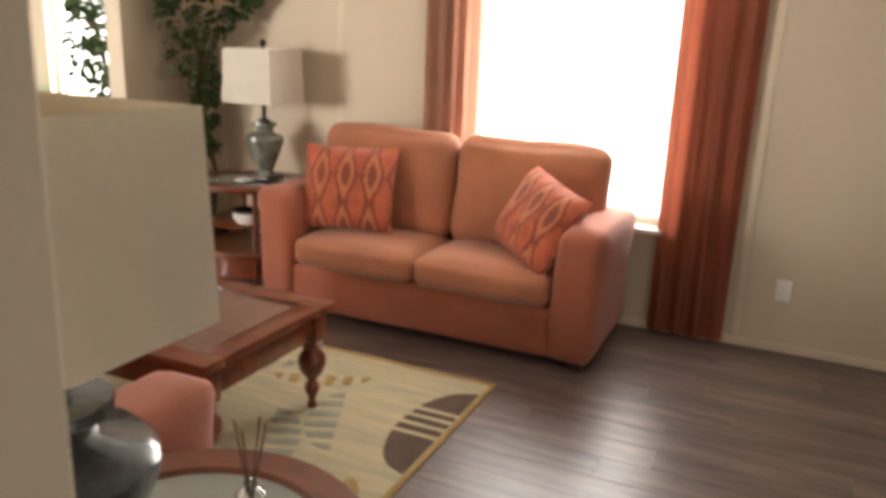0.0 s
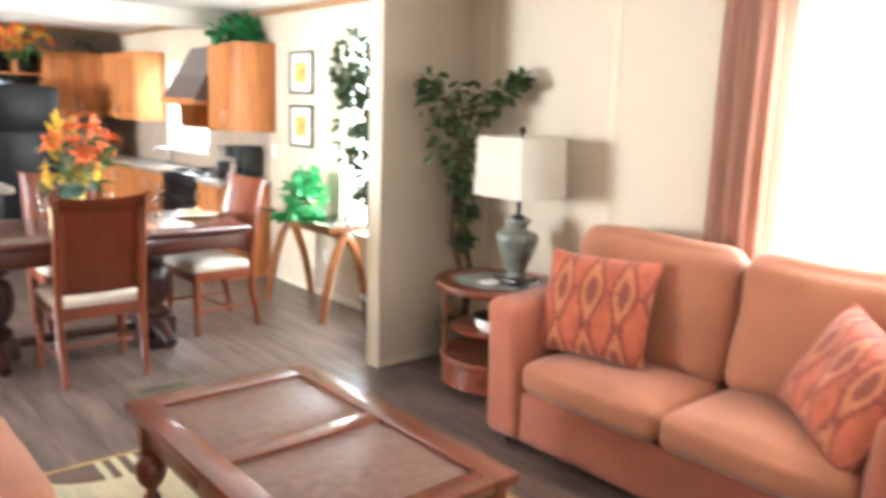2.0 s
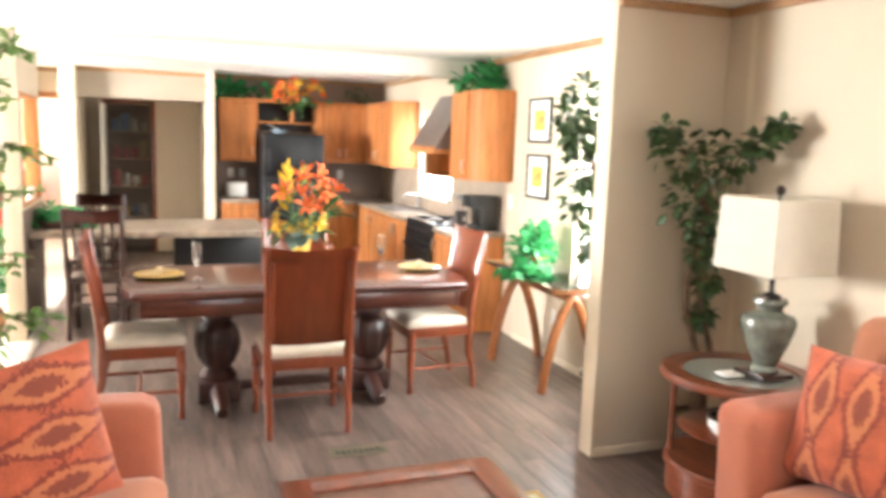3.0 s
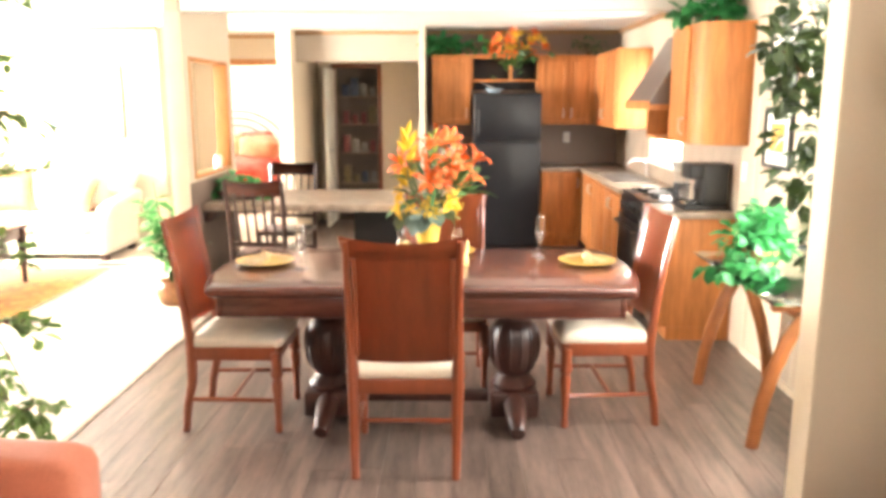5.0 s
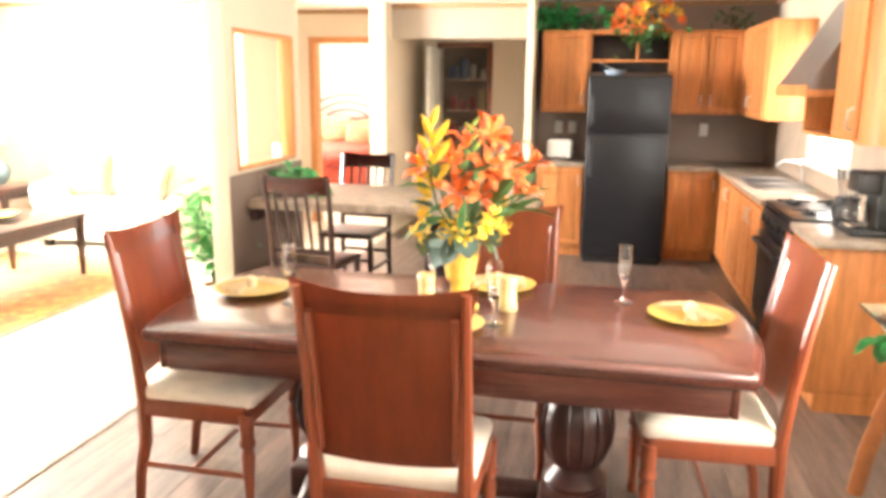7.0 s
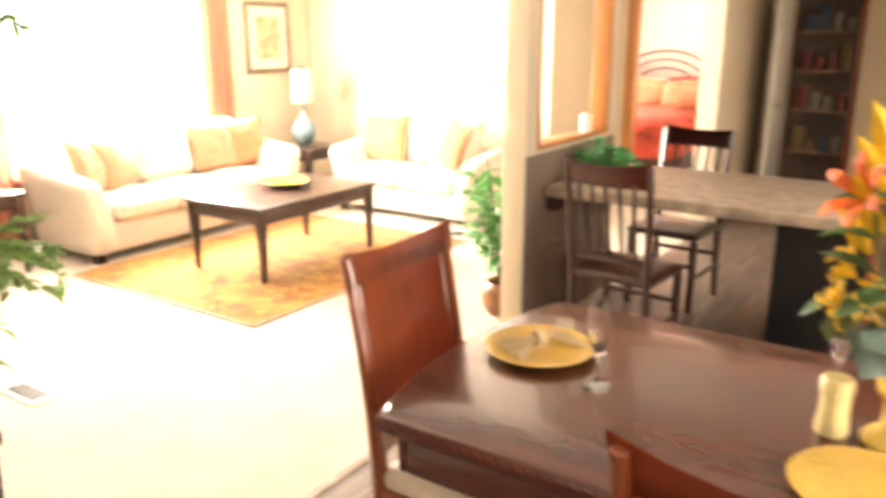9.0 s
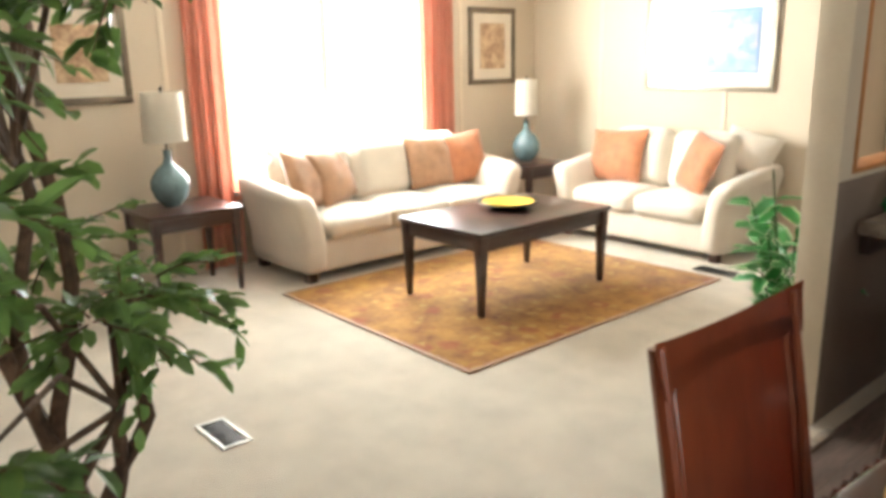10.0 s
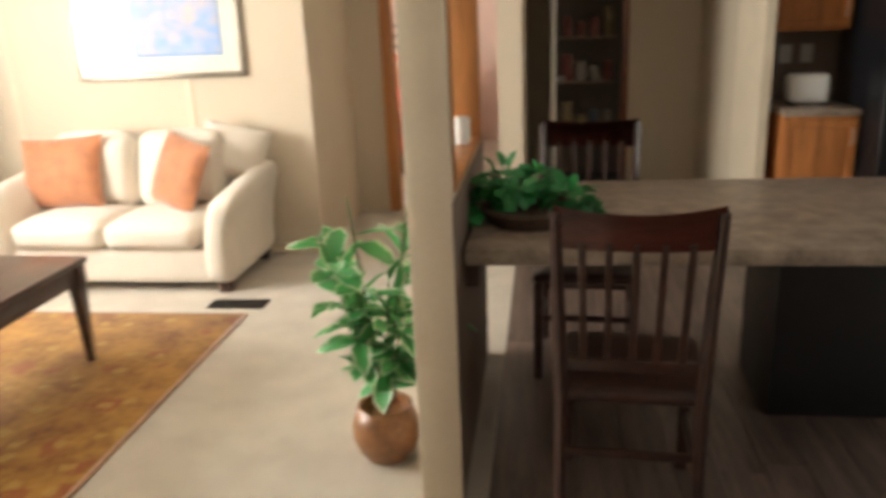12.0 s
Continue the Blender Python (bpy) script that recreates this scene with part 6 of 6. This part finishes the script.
def slat_chair():
    """Faces its own +y."""
    c = thing("slat_back_chair", "dark brown slat-back wooden chair at the bar", "chair", group="bar chairs")
    w = 0.19
    for s in (-1, 1):
        part("rear_leg", tube([(s * w, -0.03, 0), (s * w, 0.0, 0.25), (s * w, 0.0, 0.45), (s * (w + 0.008), -0.03, 0.75), (s * (w + 0.014), -0.075, 1.0)], [0.018, 0.02, 0.021, 0.018, 0.015], 8), ESPRESSO, c)
        part("front_leg", box(s * w - 0.018, s * w + 0.018, 0.37, 0.406, 0, 0.43, 0.004), ESPRESSO, c)
        part("side_stretcher", box(s * w - 0.009, s * w + 0.009, 0.0, 0.37, 0.19, 0.215, 0.003), ESPRESSO, c)
    part("seat", soft(-0.215, 0.215, -0.01, 0.42, 0.43, 0.47, 0.018, (0, 0, 0.004), 8), ESPRESSO, c)
    bm = bmesh.new()
    rows = []
    for z, yb in ((0.90, -0.058), (0.95, -0.066), (1.0, -0.076)):
        rows.append([bm.verts.new((0.21 * u, yb - 0.03 * (1 - u * u), z + (0.018 * u * u if z > 0.97 else 0))) for u in np.linspace(-1, 1, 11)])
    for a, b in zip(rows, rows[1:]):
        for i in range(10):
            bm.faces.new([a[i], a[i + 1], b[i + 1], b[i]])
    bmesh.ops.solidify(bm, geom=bm.faces[:], thickness=0.022)
    bmesh.ops.recalc_face_normals(bm, faces=bm.faces[:])
    part("top_rail", bm, MAHOG, c)
    part("lower_rail", box(-w, w, -0.012, 0.012, 0.53, 0.565, 0.004), ESPRESSO, c)
    for k in range(5):
        x = -0.13 + 0.065 * k
        part("slat", tube([(x, 0.0, 0.55), (x * 1.02, -0.045, 0.75), (x * 1.05, -0.088 + 0.5 * x * x, 0.92)], 0.011, 6, flat=0.5), ESPRESSO, c)
    for y, z in ((0.385, 0.26), (0.0, 0.26)):
        part("cross_stretcher", box(-w, w, y - 0.009, y + 0.009, z, z + 0.024, 0.003), ESPRESSO, c)
    return c


bc = slat_chair()
bc.matrix_world = pose(-1.075, 4.74, 0, 0, 0, -4)
tagged(copy_thing(bc, pose(-1.12, 6.12, 0, 0, 0, 176)), "dark brown slat-back chair on the hall side")
jar = thing("candle_jar", "white candle jar on the opening sill", "jar", (-1.62, 5.66, 1.0125))
part("glass", lathe([(0.03, 0), (0.034, 0.01), (0.034, 0.075), (0.03, 0.08), (0, 0.08)], 18), WHITE, jar)
part("lid", lathe([(0.033, 0.0805), (0.035, 0.085), (0.03, 0.10), (0, 0.105)], 18), WHITEP, jar)


# ---- pictures ----
def picture(name, label, loc, rz, w, h, border, mount, art, mount_w, inner=None, border_m=None):
    """Hangs flat on a wall behind its own +y."""
    p = thing(name, label, "picture", loc, rz)
    f = border_m or PICFRAME
    for b in ((-w / 2, w / 2, -h / 2, -h / 2 + border), (-w / 2, w / 2, h / 2 - border, h / 2), (-w / 2, -w / 2 + border, -h / 2 + border, h / 2 - border), (w / 2 - border, w / 2, -h / 2 + border, h / 2 - border)):
        part("frame", box(b[0], b[1], -0.024, -0.0006, b[2], b[3], 0.004), f, p)
    part("mount", box(-w / 2 + border, w / 2 - border, -0.012, -0.001, -h / 2 + border, h / 2 - border, 0), mount, p, smooth=False)
    m = border + mount_w
    if inner:
        part("inner_mount", box(-w / 2 + m - 0.02, w / 2 - m + 0.02, -0.0145, -0.0122, -h / 2 + m - 0.02, h / 2 - m + 0.02, 0), inner, p, smooth=False)
    part("print", box(-w / 2 + m, w / 2 - m, -0.018, -0.0148, -h / 2 + m, h / 2 - m, 0), art, p, smooth=False)
    return p


BLKFRAME = mat("black_frame", (0.02, 0.018, 0.016), 0.4, var=0.1)
WHITEMAT = mat("white_mat_board", (0.78, 0.76, 0.70), 0.9, var=0.02)
picture("framed_print", "small black-framed flower print on the wall", (XE, 3.715, 1.775), -90, 0.36, 0.34, 0.022, WHITEMAT, PRINT_F, 0.07, None, BLKFRAME)
picture("framed_print", "small black-framed leaf print on the wall", (XE, 3.715, 1.35), -90, 0.36, 0.34, 0.022, WHITEMAT, PRINT_F, 0.07, None, BLKFRAME)
pic = picture("framed_print", "large framed blue harbour print above the loveseat", (-3.71, YN, 1.53), 0, 1.12, 0.75, 0.035, MATBOARD, PRINT_B, 0.12, BLUEMAT, mat("pewter_frame", (0.26, 0.22, 0.17), 0.35, 0.4, var=0.15))
picture("framed_print", "bronze-framed antique print beside the window", (XW, 6.93, 1.545), 90, 0.58, 0.67, 0.045, MATBOARD, PRINT_W, 0.09)
picture("framed_print", "bronze-framed antique print above the end table", (XW, 3.38, 1.52), 90, 0.58, 0.62, 0.045, MATBOARD, PRINT_W, 0.09)
gl = part("glazing", box(-0.525, 0.525, -0.022, -0.0195, -0.34, 0.34, 0), WINGLASS, pic, smooth=False)
gl.visible_shadow = False

# ---- small things ----
bowl = thing("centre_bowl", "wide gold dish with dark rim on the coffee table", "bowl", (-3.80, 5.36, 0.5105))
part("dish", lathe([(0, 0), (0.09, 0), (0.15, 0.025), (0.20, 0.038), (0.198, 0.043), (0.145, 0.03), (0.09, 0.008), (0, 0.008)], 36), BLACK, bowl)
part("glaze", lathe([(0, 0.009), (0.088, 0.0095), (0.143, 0.032), (0.17, 0.039), (0.168, 0.042), (0.14, 0.036), (0.086, 0.013), (0, 0.0125)], 36), mat("yellow_glaze", (0.68, 0.42, 0.05), 0.35, var=0.1), bowl)
bsk = thing("woven_bowl", "white woven bowl on the end table shelf", "bowl", (1.72, 1.02, 0.3605))
part("bowl", lathe([(0, 0), (0.07, 0), (0.095, 0.03), (0.10, 0.075), (0.092, 0.075), (0.085, 0.03), (0, 0.01)], 24), WHITE, bsk)
part("rim", lathe([(0.092, 0.072), (0.104, 0.072), (0.106, 0.082), (0.092, 0.084), (0.092, 0.072)], 24), WICKER, bsk)
rd = thing("reed_diffuser", "small glass diffuser with dark reeds", "diffuser", (-1.02, -1.14, 0.6205))
part("bottle", lathe([(0.0, 0), (0.028, 0), (0.03, 0.01), (0.028, 0.05), (0.012, 0.065), (0.012, 0.075), (0, 0.075)], 16), GLASS, rd)
for k in range(4):
    part("reed", tube([(0, 0, 0.03), (0.03 * math.cos(1.7 * k), 0.03 * math.sin(1.7 * k), 0.19)], 0.002, 5), BARK, rd)
mag = tagged(part("notepad", box(1.66, 1.76, 1.00, 1.08, 0.6205, 0.63, 0.002), WHITE), "small white card pad on the glass top", "pad")


def vent(x, y, rz, frame_m, label, w=0.32, h=0.13, lift=0.0):
    v = thing("floor_vent", label, "vent", (x, y, lift), rz)
    for b in ((-w / 2, w / 2, -h / 2, -h / 2 + 0.018), (-w / 2, w / 2, h / 2 - 0.018, h / 2), (-w / 2, -w / 2 + 0.018, -h / 2 + 0.018, h / 2 - 0.018), (w / 2 - 0.018, w / 2, -h / 2 + 0.018, h / 2 - 0.018)):
        part("frame", box(*b, 0.0006, 0.007, 0.002), frame_m, v)
    part("backing", box(-w / 2 + 0.018, w / 2 - 0.018, -h / 2 + 0.018, h / 2 - 0.018, 0.0006, 0.002, 0), BLACK_MATT, v)
    for k in range(9):
        x0 = -w / 2 + 0.03 + k * (w - 0.06) / 8
        part("slat", box(x0 - 0.004, x0 + 0.004, -h / 2 + 0.018, h / 2 - 0.018, 0.002, 0.006, 0.001), frame_m if h < 0.12 else DARKMETAL, v)


vent(-3.12, 3.03, 0, WHITE, "white metal floor vent in the carpet", 0.27, 0.13)
vent(-2.98, 6.55, 0, DARKMETAL, "dark metal floor vent in the carpet")
vent(0.32, 2.10, 0, mat("olive_metal", (0.16, 0.135, 0.08), 0.5), "olive metal floor vent in the planks", 0.30, 0.10)
sd_ = thing("smoke_detector", "small white smoke detector on the ceiling", "detector", (-0.28, 3.6, CZ - 0.035))
part("body", lathe([(0.0, 0), (0.045, 0.0), (0.06, 0.012), (0.062, 0.0345), (0, 0.0345)], 24), WHITE, sd_)

# ---- hall, pantry and bedroom ----
pd = thing("door_1", "white pantry door standing open", "door", (-1.245, 9.36, 0.01), kind="structure")
part("leaf", box(-0.02, 0.02, -0.60, 0.0, 0, 1.92, 0.004), WHITEP, pd)
part("door_handle", lathe([(0.012, 0), (0.012, 0.03), (0.026, 0.04), (0.026, 0.06), (0, 0.065)], 14, m=pose(0.02, -0.54, 0.95, 0, 90, 0)), STEEL, pd)
# shelf boards and packets have the pantry's dimness in their colours
for z in (0.45, 0.85, 1.22, 1.58):
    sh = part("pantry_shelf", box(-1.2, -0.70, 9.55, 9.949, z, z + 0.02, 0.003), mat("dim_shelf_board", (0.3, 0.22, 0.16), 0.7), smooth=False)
    tagged(sh, "pantry shelf in brown darkened for the dim recess", "shelf")
    for k in range(4):
        w = rng.uniform(0.06, 0.1)
        h = rng.uniform(0.10, 0.24)
        x = -1.12 + 0.115 * k
        tagged(part("food_packet", box(x - w / 2, x + w / 2, 9.60, 9.68, z + 0.0205, z + 0.02 + h, 0.004), rng.choice(COLOURS)), "small food packet on the pantry shelf", "packet", "pantry packets")
bed = thing("bed", "bed with rumpled red bedding and metal headboard", "bed", (-3.19, 10.8, 0))
part("base", box(-0.75, 0.75, -0.9, 0.98, 0.02, 0.35, 0.02), ESPRESSO, bed)
part("quilt", soft(-0.79, 0.79, -0.94, 0.95, 0.18, 0.66, 0.12, (0, 0, 0.05), 14, 0.03), BEDRED, bed, "red patterned quilt")
for x, y, z in ((-0.36, 0.65, 0.68), (0.36, 0.65, 0.68), (0.0, 0.45, 0.66), (0.5, 0.35, 0.64)):
    part("pillow", soft(x - 0.3, x + 0.3, y - 0.12, y + 0.12, z, z + 0.36, 0.11, (0, 0.05, 0.03), 10, 0.03, x * 9), BEDRED if y > 0.5 else COPPER, bed)
for k in range(3):
    r = 0.78 - 0.14 * k
    part("headboard_arc", tube([(r * math.cos(a), 1.02, 0.75 + 0.62 * (r / 0.78) * math.sin(a)) for a in np.linspace(0, math.pi, 17)], 0.012, 8), DARKMETAL, bed)
for s in (-1, 1):
    part("headboard_post", tube([(s * 0.78, 1.02, 0), (s * 0.78, 1.02, 0.80)], 0.018, 8), DARKMETAL, bed)

# ---- floor planks ----
plank_meshes = {}
rng = random.Random(3)
floor = thing("floor_planks", "grey-brown wood-look plank floor", "floor", (0, 0, 0), kind="structure")
PW, x = 0.1504, -1.4895
while x < XE - 0.01:
    y = YS - rng.uniform(0, 1.1)
    w = min(PW, XE - x)
    while y < 9.38:
        y0, y1 = max(y, YS), min(y + 1.22, 9.39)
        if y1 - y0 > 0.05:
            key = (round(w, 3), round(y1 - y0, 2))
            if key not in plank_meshes:
                me = bpy.data.meshes.new("plank")
                bm = box(0.0004, key[0] - 0.0004, 0.0004, key[1] - 0.0004, -0.0075, 0, 0.0009, 1)
                bm.to_mesh(me)
                bm.free()
                me.materials.append(PLANK)
                plank_meshes[key] = me
            ob = new("plank", plank_meshes[key])
            ob.parent = floor
            ob.location = (x, y0, 0)
        y += 1.22
    x += PW
